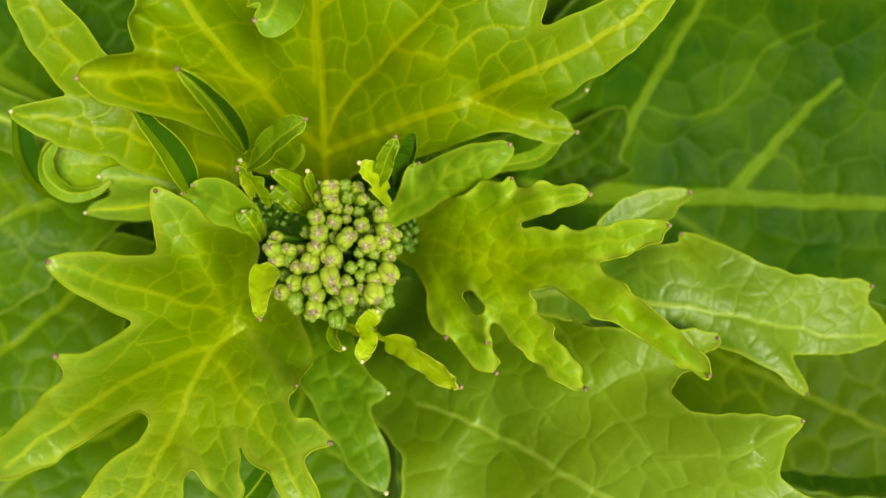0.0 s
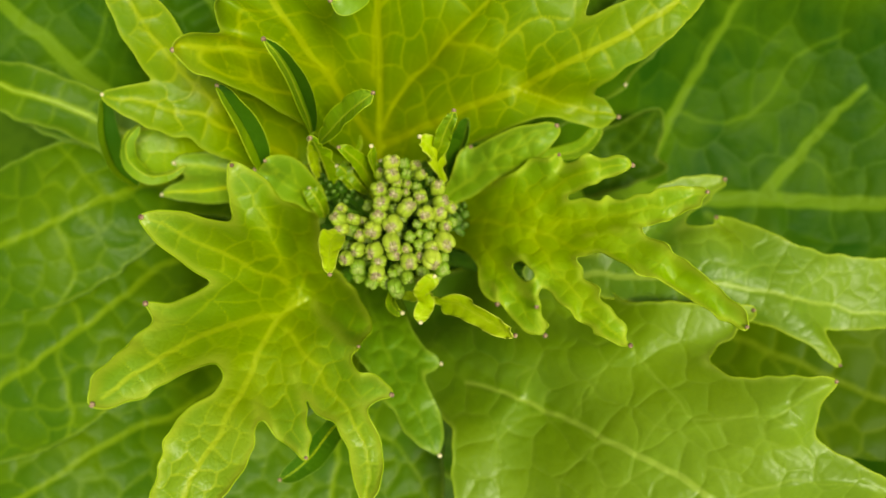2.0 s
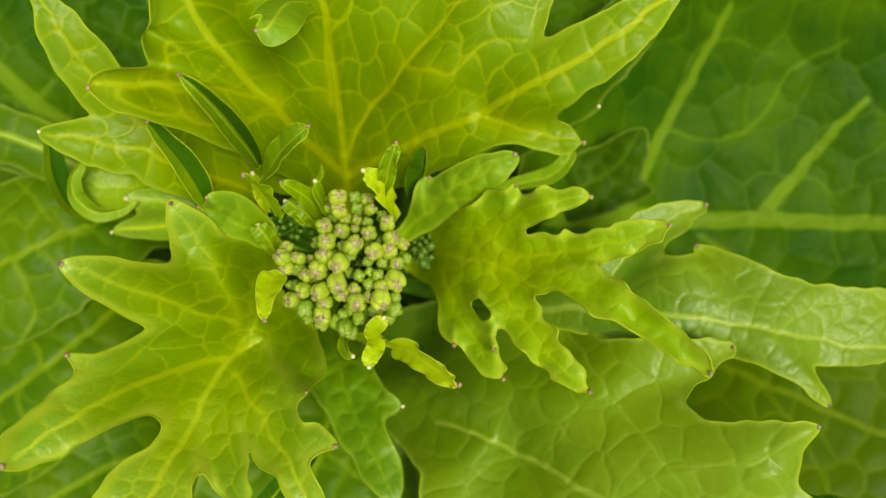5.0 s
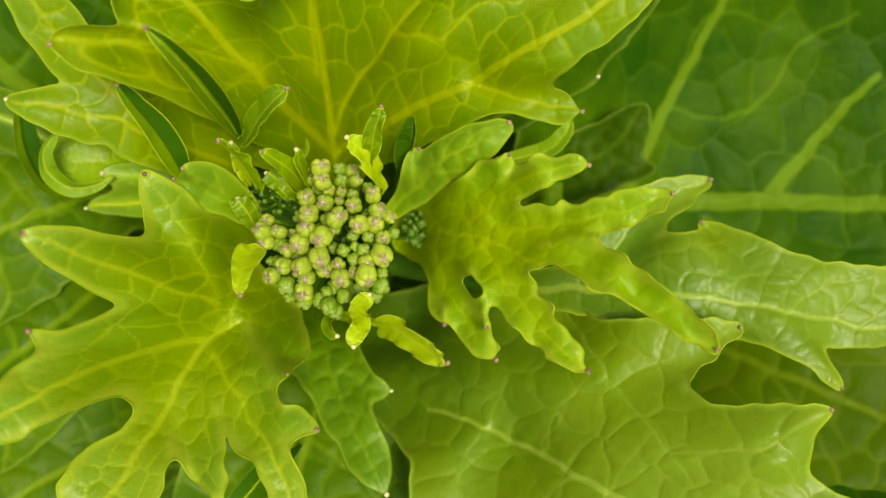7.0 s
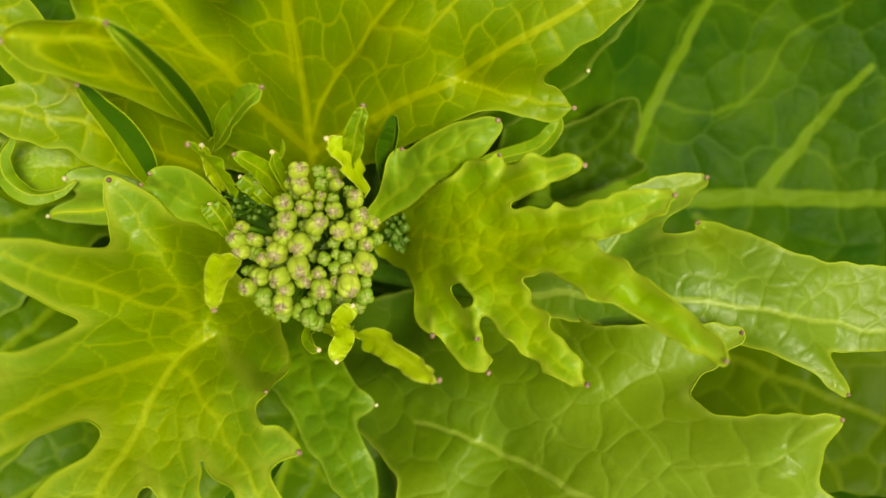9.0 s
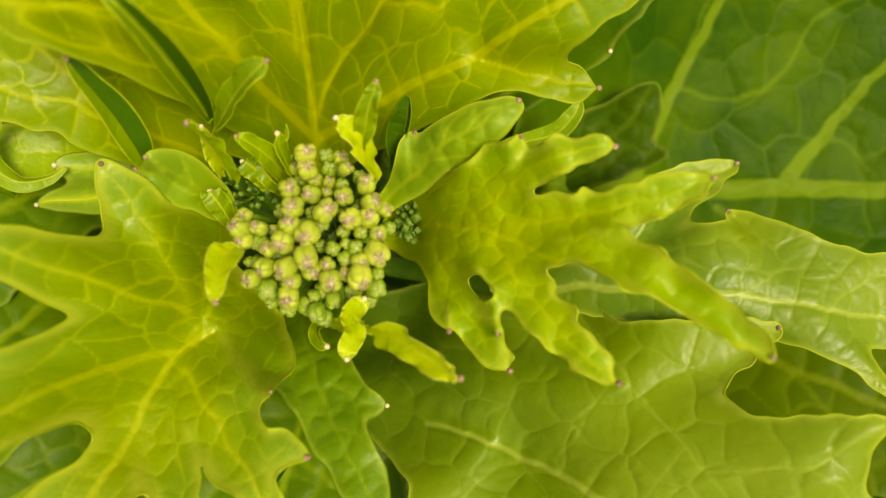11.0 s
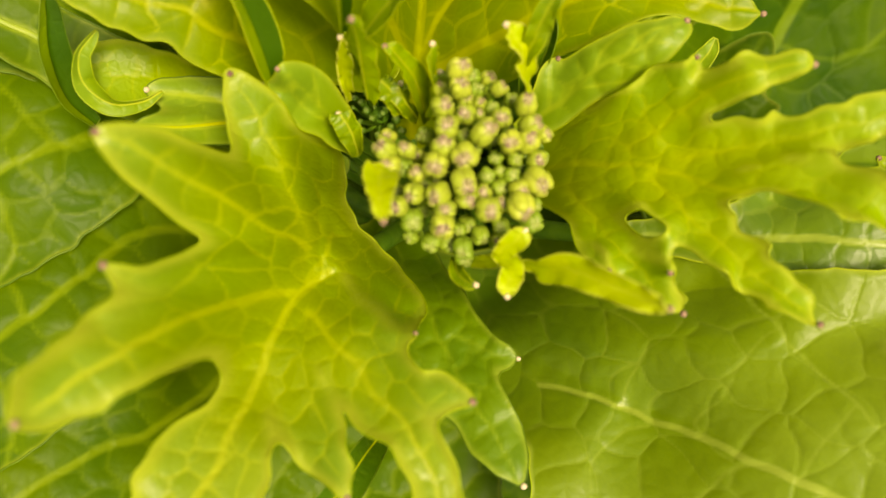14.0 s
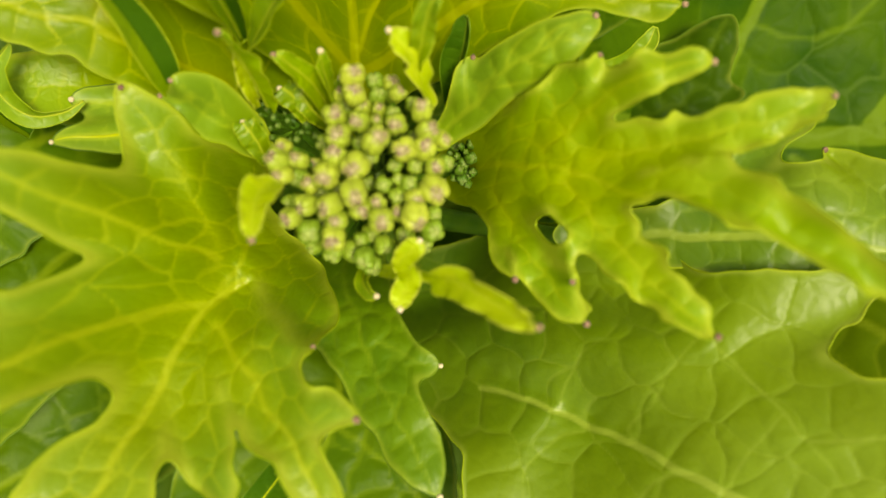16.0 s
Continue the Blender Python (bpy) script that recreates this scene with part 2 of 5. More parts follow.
# ---- building ----
def mesh_of(name, verts, faces, mat, parent=None, label="", smooth=True, **layers):
    """A mesh object from millimetres; layers are values laid on its points."""
    me = bpy.data.meshes.new(name)
    me.from_pydata((np.asarray(verts, float) * 0.001).tolist(), [], faces)
    for key, values in layers.items():
        me.attributes.new(key, "FLOAT", "POINT").data.foreach_set("value", np.asarray(values, np.float32))
    if smooth:
        me.polygons.foreach_set("use_smooth", np.ones(len(me.polygons), bool))
    me.materials.append(mat)
    ob = new(name, me)
    if parent is not None:
        ob.parent = parent
    if label:
        tagged(ob, label)
    return ob


def spline(rows, count):
    """Rows of x, y, z, half width, drawn out smoothly to count rows."""
    p = np.asarray(rows, float)
    if len(p) == 2:
        u = np.linspace(0, 1, count)[:, None]
        return p[0] * (1 - u) + p[1] * u
    q = np.vstack([2 * p[0] - p[1], p, 2 * p[-1] - p[-2]])
    t = np.linspace(0, len(p) - 1, count)
    i = np.minimum(t.astype(int), len(p) - 2)
    u = (t - i)[:, None]
    a, b, c, d = q[i], q[i + 1], q[i + 2], q[i + 3]
    out = 0.5 * (2 * b + (c - a) * u + (2 * a - 5 * b + 4 * c - d) * u**2 + (3 * b - 3 * c + d - a) * u**3)
    out[:, 3] = np.maximum(out[:, 3], 0.1)
    return out


def tube(path, radius, sides=7, flat=1.0, closed=False):
    """Points and faces of a tube along a path; flat squashes it in height."""
    p = np.asarray(path, float)
    r = np.broadcast_to(np.asarray(radius, float), (len(p),))
    d = np.roll(p, -1, 0) - np.roll(p, 1, 0)
    if not closed:
        d[0], d[-1] = p[1] - p[0], p[-1] - p[-2]
    d /= np.linalg.norm(d, axis=1)[:, None] + 1e-9
    ref = np.where(np.abs(d[:, 2:3]) > 0.95, [[1.0, 0, 0]], [[0, 0, 1.0]])
    side = np.cross(d, ref)
    side /= np.linalg.norm(side, axis=1)[:, None] + 1e-9
    up = np.cross(side, d)
    a = np.linspace(0, 2 * np.pi, sides, endpoint=False)
    v = p[:, None] + r[:, None, None] * (np.cos(a)[None, :, None] * side[:, None] + flat * np.sin(a)[None, :, None] * up[:, None])
    n = len(p)
    faces = [(i * sides + j, i * sides + (j + 1) % sides, ((i + 1) % n) * sides + (j + 1) % sides, ((i + 1) % n) * sides + j)
             for i in range(n if closed else n - 1) for j in range(sides)]
    if not closed:
        faces += [tuple(range(sides))[::-1], tuple((n - 1) * sides + j for j in range(sides))]
    return v.reshape(-1, 3), faces


def ball(centre, r, stretch=(1, 1, 1), across=8, down=6):
    v, f = [], []
    for i in range(down + 1):
        for j in range(across):
            a, b = np.pi * i / down, 2 * np.pi * j / across
            v.append((centre[0] + r * stretch[0] * np.sin(a) * np.cos(b), centre[1] + r * stretch[1] * np.sin(a) * np.sin(b), centre[2] + r * stretch[2] * np.cos(a)))
    for i in range(down):
        for j in range(across):
            f.append((i * across + j, (i + 1) * across + j, (i + 1) * across + (j + 1) % across, i * across + (j + 1) % across))
    return v, f


def waves(p, size, seed, count=7):
    """A smooth random swell of about -1 to 1 with waves of that size, mm."""
    g = np.random.default_rng(seed)
    out = np.zeros(len(p))
    for _ in range(count):
        a = g.uniform(0, 2 * np.pi)
        out += np.sin((p[:, 0] * np.cos(a) + p[:, 1] * np.sin(a)) * 2 * np.pi / (size * g.uniform(0.7, 1.4)) + g.uniform(0, 7))
    return out / np.sqrt(count)


def net_sites(paths, cell, inside, low, high, seed):
    """Middles of the meshes of the vein net: pairs on both sides of every rib, then the room between them."""
    g = np.random.default_rng(seed)
    got = np.zeros((0, 2))
    for path in paths:
        run = np.concatenate([[0], np.cumsum(np.hypot(*np.diff(path, axis=0).T))])
        for at in np.arange(cell * 0.5, run[-1], cell * 0.85):
            at += cell * g.uniform(-0.14, 0.14)
            c = np.array([np.interp(at, run, path[:, j]) for j in (0, 1)])
            d = np.array([np.interp(at + 0.5, run, path[:, j]) - np.interp(at - 0.5, run, path[:, j]) for j in (0, 1)])
            d /= np.linalg.norm(d) + 1e-9
            lag = cell * 0.3 * g.uniform(-1, 1)
            for side in (-1, 1):
                q = c + side * 0.45 * cell * np.array([-d[1], d[0]]) + d * lag * side * 0.3
                if len(got) == 0 or ((got - q) ** 2).sum(1).min() > (0.62 * cell) ** 2:
                    got = np.vstack([got, q])
    area = (high[0] - low[0]) * (high[1] - low[1])
    for q in g.uniform(low, high, (int(9 * area / cell**2), 2)):
        if len(got) == 0 or ((got - q) ** 2).sum(1).min() > (0.86 * cell) ** 2:
            got = np.vstack([got, q])
    keep = inside(got) < 0.6 * cell
    return got[keep]


def vein_net(p, sites, cell, seed):
    """At points: the distance to the nearest line of the net, which mesh they are in, and where in it."""
    q = p + 0.10 * cell * np.stack([waves(p, cell * 1.3, seed + 61), waves(p, cell * 1.3, seed + 62)], 1)
    edge, index = np.zeros(len(p)), np.zeros(len(p), int)
    for i in range(0, len(p), 4000):
        d = ((q[i:i + 4000, None] - sites[None]) ** 2).sum(2)
        two = np.argpartition(d, 1, axis=1)[:, :2]
        r = np.arange(len(d))
        swap = d[r, two[:, 0]] > d[r, two[:, 1]]
        two[swap] = two[swap][:, ::-1]
        apart = np.sqrt(((sites[two[:, 0]] - sites[two[:, 1]]) ** 2).sum(1)) + 1e-9
        edge[i:i + 4000] = (d[r, two[:, 1]] - d[r, two[:, 0]]) / (2 * apart)
        index[i:i + 4000] = two[:, 0]
    return edge, index, (q - sites[index]) / cell


class Leaf:
    """A lobed leaf, grown from axes: the midrib first, then each lobe's own rib, as rows of x, y, z, half width in mm."""

    def __init__(self, seed=1, step=0.6, web=1.6, swell=0.5, ruffle=0.5, wave=9.0, vein=0.55, jag=0.22, pitch=0.0, quilt=0.0, fine=0.75, ripe=(0.35, 0.55), well=0.0, brink=14.0, frill=0.0, soft=False, cell=4.0, roll=0.0, pale=0.7, grip=2.4, aged=8.5, bold=0.4):
        self.seed, self.step, self.web, self.swell, self.ruffle, self.wave, self.vein, self.jag = seed, step, web, swell, ruffle, wave, vein, jag
        self.pitch, self.quilt, self.fine, self.ripe = pitch, quilt, fine, ripe  # mm between the side veins; mm that the blade bulges between its veins
        self.well, self.brink, self.frill, self.soft = well, brink, frill, soft  # mm that the foot drops towards the stem, how far from it; mm of fine frills along the margin
        self.cell, self.roll, self.pale = cell, roll, pale  # mm: across a mesh of the vein net, by which the margin is rolled up, how far in it is paler
        self.grip, self.aged, self.bold = grip, aged, bold  # how firmly each lobe keeps its own height; mm round a lobe's tip that are deeper green; how strongly thin ribs show
        self.axes, self.ribs = [], []

    def axis(self, *rows, curl=0.0, gland=True, rib=None, show=True):
        """curl: how far the margins of this lobe rise (fall: minus), as a share of the half width."""
        rows = [list(r) for r in rows]
        (x0, y0, _, w0), last = rows[-2], rows[-1]
        if gland and last[3] < 0.45 * w0:  # lobes end rounded
            far = math.hypot(last[0] - x0, last[1] - y0) + 1e-6
            back = min(0.45 * w0 - last[3], 0.6 * far)
            last[0], last[1], last[3] = last[0] - back * (last[0] - x0) / far, last[1] - back * (last[1] - y0) / far, last[3] + back
        self.axes.append((spline(rows, 30), curl, gland))
        if show:
            self.ribs.append((len(self.axes) - 1, self.vein if rib is None else rib))
        return self

    def rib(self, *rows, size=0.35):
        """A side vein that makes no lobe of its own."""
        self.ribs.append((spline([(*r, 0, 1) for r in rows], 64), size))
        return self

    def side_veins(self):
        """Veins that leave each rib in turn to both sides and bow forwards."""
        g = np.random.default_rng(self.seed + 90)
        made = []
        for base, size in self.ribs:
            path = self.axes[base][0] if isinstance(base, int) else base
            run = np.concatenate([[0], np.cumsum(np.hypot(*np.diff(path[:, :2], axis=0).T))])
            at, flip = self.pitch * g.uniform(0.4, 1.0), 1
            while at < run[-1] * 0.92:
                x, y = np.interp(at, run, path[:, 0]), np.interp(at, run, path[:, 1])
                x2, y2 = np.interp(at + 1, run, path[:, 0]), np.interp(at + 1, run, path[:, 1])
                way = math.atan2(y2 - y, x2 - x) + flip * g.uniform(0.75, 1.1)
                far = self.pitch * g.uniform(1.3, 2.6) * (1 - 0.5 * at / run[-1])
                bow = -flip * g.uniform(0.1, 0.7)
                rows = []
                for u in np.linspace(0, 1, 12):
                    rows.append((x + far * u * math.cos(way + bow * u), y + far * u * math.sin(way + bow * u)))
                made.append((np.array(rows), size * 0.4))
                at += self.pitch * g.uniform(0.35, 0.75)
                flip = -flip
        return made

    def field(self, p):
        """At points of the plan: how far outside the outline they are, and the height of the blade there."""
        total, weight, height = np.zeros(len(p)), np.zeros(len(p)), np.zeros(len(p))
        for rows, curl, _ in self.axes:
            a, b = rows[:-1], rows[1:]
            ab = (b - a)[:, :2]
            t = ((p[:, None] - a[None, :, :2]) * ab).sum(2) / ((ab**2).sum(1) + 1e-9)
            t = np.clip(t, 0, 1)
            q = a[None] + t[..., None] * (b - a)[None]
            d = np.hypot(p[:, None, 0] - q[..., 0], p[:, None, 1] - q[..., 1])
            s = (d - q[..., 3]).min(axis=1)
            pick = np.exp(-np.minimum((d - q[..., 3] - s[:, None]) / 1.2, 40))
            pick /= pick.sum(1)[:, None]
            w, z = (pick * q[..., 3]).sum(1), (pick * q[..., 2]).sum(1)
            near = (pick * d).sum(1)
            total += np.exp(np.clip(-s / self.web, -50, 50))
            share = np.exp(-np.minimum(self.grip * near / (w + 0.8), 40)) + 1e-18
            x = np.minimum(near / (w + 0.3), 1.2)
            weight += share
            height += share * (z + curl * w * x**2.6)
        out = -self.web * np.log(total) + self.jag * waves(p, 4.5 if self.frill == 0 else 3.4, self.seed + 17)
        z = height / weight
        z += self.swell * waves(p, self.wave * 1.7, self.seed)
        z += self.ruffle * np.exp(np.clip(out / 1.8, -20, 0.5)) * waves(p, self.wave, self.seed + 7)
        z += self.frill * np.exp(np.clip(out / 1.1, -20, 0.3)) * waves(p, 3.6, self.seed + 23)
        z += self.roll * np.exp(np.clip(out / 0.55, -20, 0.2))
        if self.well:
            far = np.hypot(p[:, 0] - STEM_X, p[:, 1] - STEM_Y)
            z -= self.well / (1 + np.exp(np.clip((far - self.brink) / 1.9, -30, 30)))
        return out, z

    def build(self, parent, blade, edge, rib, label, gland=None, name="leaf", rim=0.12, side=None, slim=1.0):
        h = self.step
        rows = np.vstack([a[0] for a in self.axes])
        lo, hi = (rows[:, :2] - rows[:, 3:]).min(0) - 3 * h, (rows[:, :2] + rows[:, 3:]).max(0) + 3 * h
        nx, ny = ((hi - lo) / h).astype(int) + 1
        g = np.stack(np.meshgrid(lo[0] + h * np.arange(nx), lo[1] + h * np.arange(ny)), -1).reshape(-1, 2)
        out, _ = self.field(g)
        inside = (out < 0).reshape(ny, nx)
        cells = (inside[:-1, :-1].astype(int) + inside[1:, :-1] + inside[:-1, 1:] + inside[1:, 1:]) >= 2
        jj, ii = np.nonzero(cells)
        quads = np.stack([jj * nx + ii, jj * nx + ii + 1, (jj + 1) * nx + ii + 1, (jj + 1) * nx + ii], 1)
        used, index = np.unique(quads, return_inverse=True)
        quads, p = index.reshape(-1, 4), g[used].copy()
        # the rim: edges with one face, followed round and drawn onto the outline
        e = np.sort(np.concatenate([quads[:, [k, (k + 1) % 4]] for k in range(4)]), axis=1)
        e, count = np.unique(e, axis=0, return_counts=True)
        border = e[count == 1]
        rimmed = np.unique(border)
        for _ in range(3):
            b = p[rimmed]
            f0 = self.field(b)[0]
            fx, fy = self.field(b + [0.05, 0])[0] - f0, self.field(b + [0, 0.05])[0] - f0
            grad = np.stack([fx, fy], 1) / 0.05
            move = f0[:, None] * grad / ((grad**2).sum(1)[:, None] + 0.05)
            p[rimmed] -= np.clip(move, -h, h)
        links = {}
        for a, b in border.tolist():
            links.setdefault(a, []).append(b)
            links.setdefault(b, []).append(a)
        loops, left = [], set(links)
        while left:
            start = at = min(left)
            loop, last = [], None
            while at in left:
                left.discard(at)
                loop.append(at)
                ahead = [q for q in links[at] if q != last and q in left]
                last = at
                if not ahead:
                    break
                at = ahead[0]
            if len(loop) > 8:
                loops.append(loop)
        for loop in loops:
            for _ in range(2):
                p[loop] = 0.5 * p[loop] + 0.25 * (np.roll(p[loop], 1, 0) + np.roll(p[loop], -1, 0))
        out, z = self.field(p)
        shade, main = np.zeros(len(p)), np.full(len(p), 1e9)
        lines, paths = [], []

        def draw(path, wide, strength, halo=False):
            """Lays a vein on the blade: full strength within its half width, fading beyond it."""
            lo, hi = path.min(0) - 4, path.max(0) + 4
            near = np.nonzero(((p > lo) & (p < hi)).all(1))[0]
            d = np.full(len(near), 1e9)
            m = np.full(len(near), 1e9)
            for q, r in zip(path, wide):
                dist = np.hypot(*(p[near] - q).T)
                d = np.minimum(d, dist - r)
                m = np.minimum(m, dist + 6 * (1 - r / wide[0]))
            shade[near] = np.maximum(shade[near], strength * np.clip(1 - np.maximum(d, 0) / max(0.6, 1.5 * h), 0, 1))
            if halo:
                main[near] = np.minimum(main[near], m)

        for base, size in self.ribs:
            path = self.axes[base][0] if isinstance(base, int) else base
            n = max(40, int(2.5 * np.hypot(*np.diff(path[:, :2], axis=0).T).sum()))
            path = np.column_stack([np.interp(np.linspace(0, len(path) - 1, n), np.arange(len(path)), path[:, k]) for k in range(2)])
            taper = size * np.linspace(1.0, 0.3, n)
            flat = path + 0.25 * np.stack([waves(path, 7, self.seed + 31), waves(path, 7, self.seed + 32)], 1)
            keep = self.field(flat)[0] < -0.2
            if keep.sum() < 4:
                continue
            flat, taper = flat[keep], taper[keep]
            paths.append(flat)
            draw(flat, taper * (0.55 if h < 0.5 else 0.9), min(1.0, self.bold + 0.42 * size) if self.soft else 1.0, True)
            if not self.soft and (size >= 0.5 or (isinstance(base, int) and base == 0)):
                lines.append((flat, taper))
        if self.pitch:
            for path, size in self.side_veins():
                n = max(16, int(2.5 * np.hypot(*np.diff(path, axis=0).T).sum()))
                path = np.column_stack([np.interp(np.linspace(0, len(path) - 1, n), np.arange(len(path)), path[:, k]) for k in (0, 1)])
                path = path[self.field(path)[0] < -0.5]
                if len(path) > 5:
                    paths.append(path)
                    draw(path, size * np.linspace(0.6, 0.12, len(path)), self.fine)
        sites = net_sites(paths, self.cell, lambda q: self.field(q)[0], p.min(0), p.max(0), self.seed)
        edge_far, mesh, inner = vein_net(p, sites, self.cell, self.seed)
        g = np.random.default_rng(self.seed + 5)
        tone, lean = g.uniform(0, 1, len(sites)), g.normal(0, 0.55, (len(sites), 2))
        rise = 1 - np.exp(-((edge_far / (0.24 * self.cell)) ** 1.4))
        rise *= 1 - np.exp(np.minimum(out, 0) / 1.2)
        z += self.quilt * rise * (0.75 + 0.5 * tone[mesh] + (inner * lean[mesh]).sum(1)) - 0.15 * shade
        net = np.clip(1 - edge_far / max(0.42 + 0.02 * self.cell, 1.9 * h), 0, 1) * (1 - 0.7 * np.exp(np.clip(out / 0.8, -20, 0)))
        far = np.hypot(*(p - self.axes[0][0][0, :2]).T)
        age = self.ripe[1] * np.clip((far / far.max() - self.ripe[0]) / 0.4, 0, 1)
        for rows, _, wanted in self.axes:
            if wanted:
                age = np.maximum(age, np.exp(-(((p - rows[-1, :2]) ** 2).sum(1)) / self.aged**2))
        age = np.maximum(age, 0.2 * np.exp(np.clip(out / 1.5, -20, 0)))
        ob = mesh_of(name, np.column_stack([p, z]), quads.tolist(), blade, parent, label, vein=shade, net=net, tone=tone[mesh], age=age, halo=np.exp(-main / 1.8), rim=np.exp(np.clip(out / self.pale, -20, 0)))
        for loop in loops:
            q = np.column_stack([p[loop], z[loop]])
            mesh_of("margin", *tube(q, rim, 5, closed=True), edge, ob)
        for i, (flat, taper) in enumerate(lines):
            taper = taper * slim
            height = self.field(flat)[1] - 0.13
            mesh_of("midrib" if i == 0 else "vein", *tube(np.column_stack([flat, height]), taper * np.minimum(1, np.linspace(0.1, 6, len(taper))), 8, 0.22), rib if i == 0 or side is None else side, ob)
        for rows, _, wanted in self.axes:
            if wanted and gland is not None:
                tip = rows[-1, :2]
                ahead = tip - rows[-4, :2]
                ahead = ahead / (np.linalg.norm(ahead) + 1e-9)
                c = tip + ahead * (rows[-1, 3] - 0.05)
                height = float(self.field(c[None])[1][0])
                big = 0.42 + 0.06 * math.sin(7 * c[0])
                v, f = ball((c[0], c[1], height + 0.1), big, (1, 1, 1.0))
                mesh_of("tip_gland", v, f, gland, ob)
        return ob


def strip(parent, rows, normal, blade, edge, rib, label, fold=0.5, twist=0.0, wavy=0.0, gland=None, name="leaf", seed=3, rim=0.11, inner=None, inner_from=6):
    """A narrow leaflet along rows of x, y, z, half width; fold: how far its two halves are folded up along the rib, radians."""
    p = spline(rows, 44)
    c, w = p[:, :3], p[:, 3]
    along = np.concatenate([[0], np.cumsum(np.linalg.norm(np.diff(c, axis=0), axis=1))])
    length = along[-1]
    along /= length
    end = np.clip((along - 0.82) / 0.18, 0, 0.995)
    w = np.where(end > 0, np.maximum(w, np.interp(0.82, along, w) * np.sqrt(1 - end**2)), w)  # a blunt end
    d = np.gradient(c, axis=0)
    d /= np.linalg.norm(d, axis=1)[:, None]
    n0 = np.asarray(normal, float)
    side = np.cross(d, n0[None])
    side /= np.linalg.norm(side, axis=1)[:, None]
    up = np.cross(side, d)
    turn = np.linspace(0, twist, len(p))[:, None]
    side, up = side * np.cos(turn) + up * np.sin(turn), up * np.cos(turn) - side * np.sin(turn)
    m = 17
    u = np.linspace(-1, 1, m)
    s = np.arange(len(p)) * 34 / len(p)
    turns = s[:, None] + 5.0 * np.sign(u)[None] + seed
    rip = wavy * (np.sin(turns * 0.47) + 0.7 * np.sin(turns * 0.83 + 1.0) + 0.4 * np.sin(turns * 1.39)) * np.abs(u)[None] ** 2
    bend = np.abs(u) ** 1.25
    v = c[:, None] + side[:, None] * (w[:, None] * u[None] * math.cos(fold))[..., None] + up[:, None] * (w[:, None] * (bend[None] * math.sin(fold)) + rip)[..., None]
    faces = [(i * m + j, i * m + j + 1, (i + 1) * m + j + 1, (i + 1) * m + j) for i in range(len(p) - 1) for j in range(m - 1)]
    shade = np.tile(np.exp(-((u / 0.12) ** 2)), (len(p), 1))
    flat = np.column_stack([np.repeat(along * length, m), (w[:, None] * u[None]).ravel()])
    spine = np.column_stack([np.linspace(0, length, 30), np.zeros(30)])
    sites = net_sites([spine], 2.4, lambda q: np.abs(q[:, 1]) - 4.0, flat.min(0), flat.max(0), seed)
    edge_far, mesh, _ = vein_net(flat, sites, 2.4, seed)
    net = np.clip(1 - edge_far / 0.45, 0, 1) * np.clip(2.2 - 2.2 * np.tile(np.abs(u), len(p)), 0, 1)
    ob = mesh_of(name, v.reshape(-1, 3), faces, blade, parent, label, vein=shade.ravel(), net=net, tone=(mesh * 0.618) % 1.0, age=np.repeat(np.linspace(0, 0.9, len(p)), m))
    if inner is not None:  # the darker upper face of the same leaf
        near = c[:, None] + 0.94 * (v - c[:, None]) + up[:, None] * 0.16
        mesh_of("upper_face", near.reshape(-1, 3), [q for q in faces if q[0] % m >= inner_from], inner, ob, "dark green upper face", vein=0.3 * shade.ravel())
    loop = np.concatenate([v[:, 0], v[::-1, -1]])
    mesh_of("margin", *tube(loop, rim, 5, closed=True), edge, ob)
    mesh_of("midrib", *tube(c - up * 0.06, np.linspace(0.17, 0.08, len(c)), 6), rib, ob)
    if gland is not None:
        v, f = ball(c[-1] + d[-1] * 0.1, 0.42)
        mesh_of("tip_gland", v, f, gland, ob)
    return ob


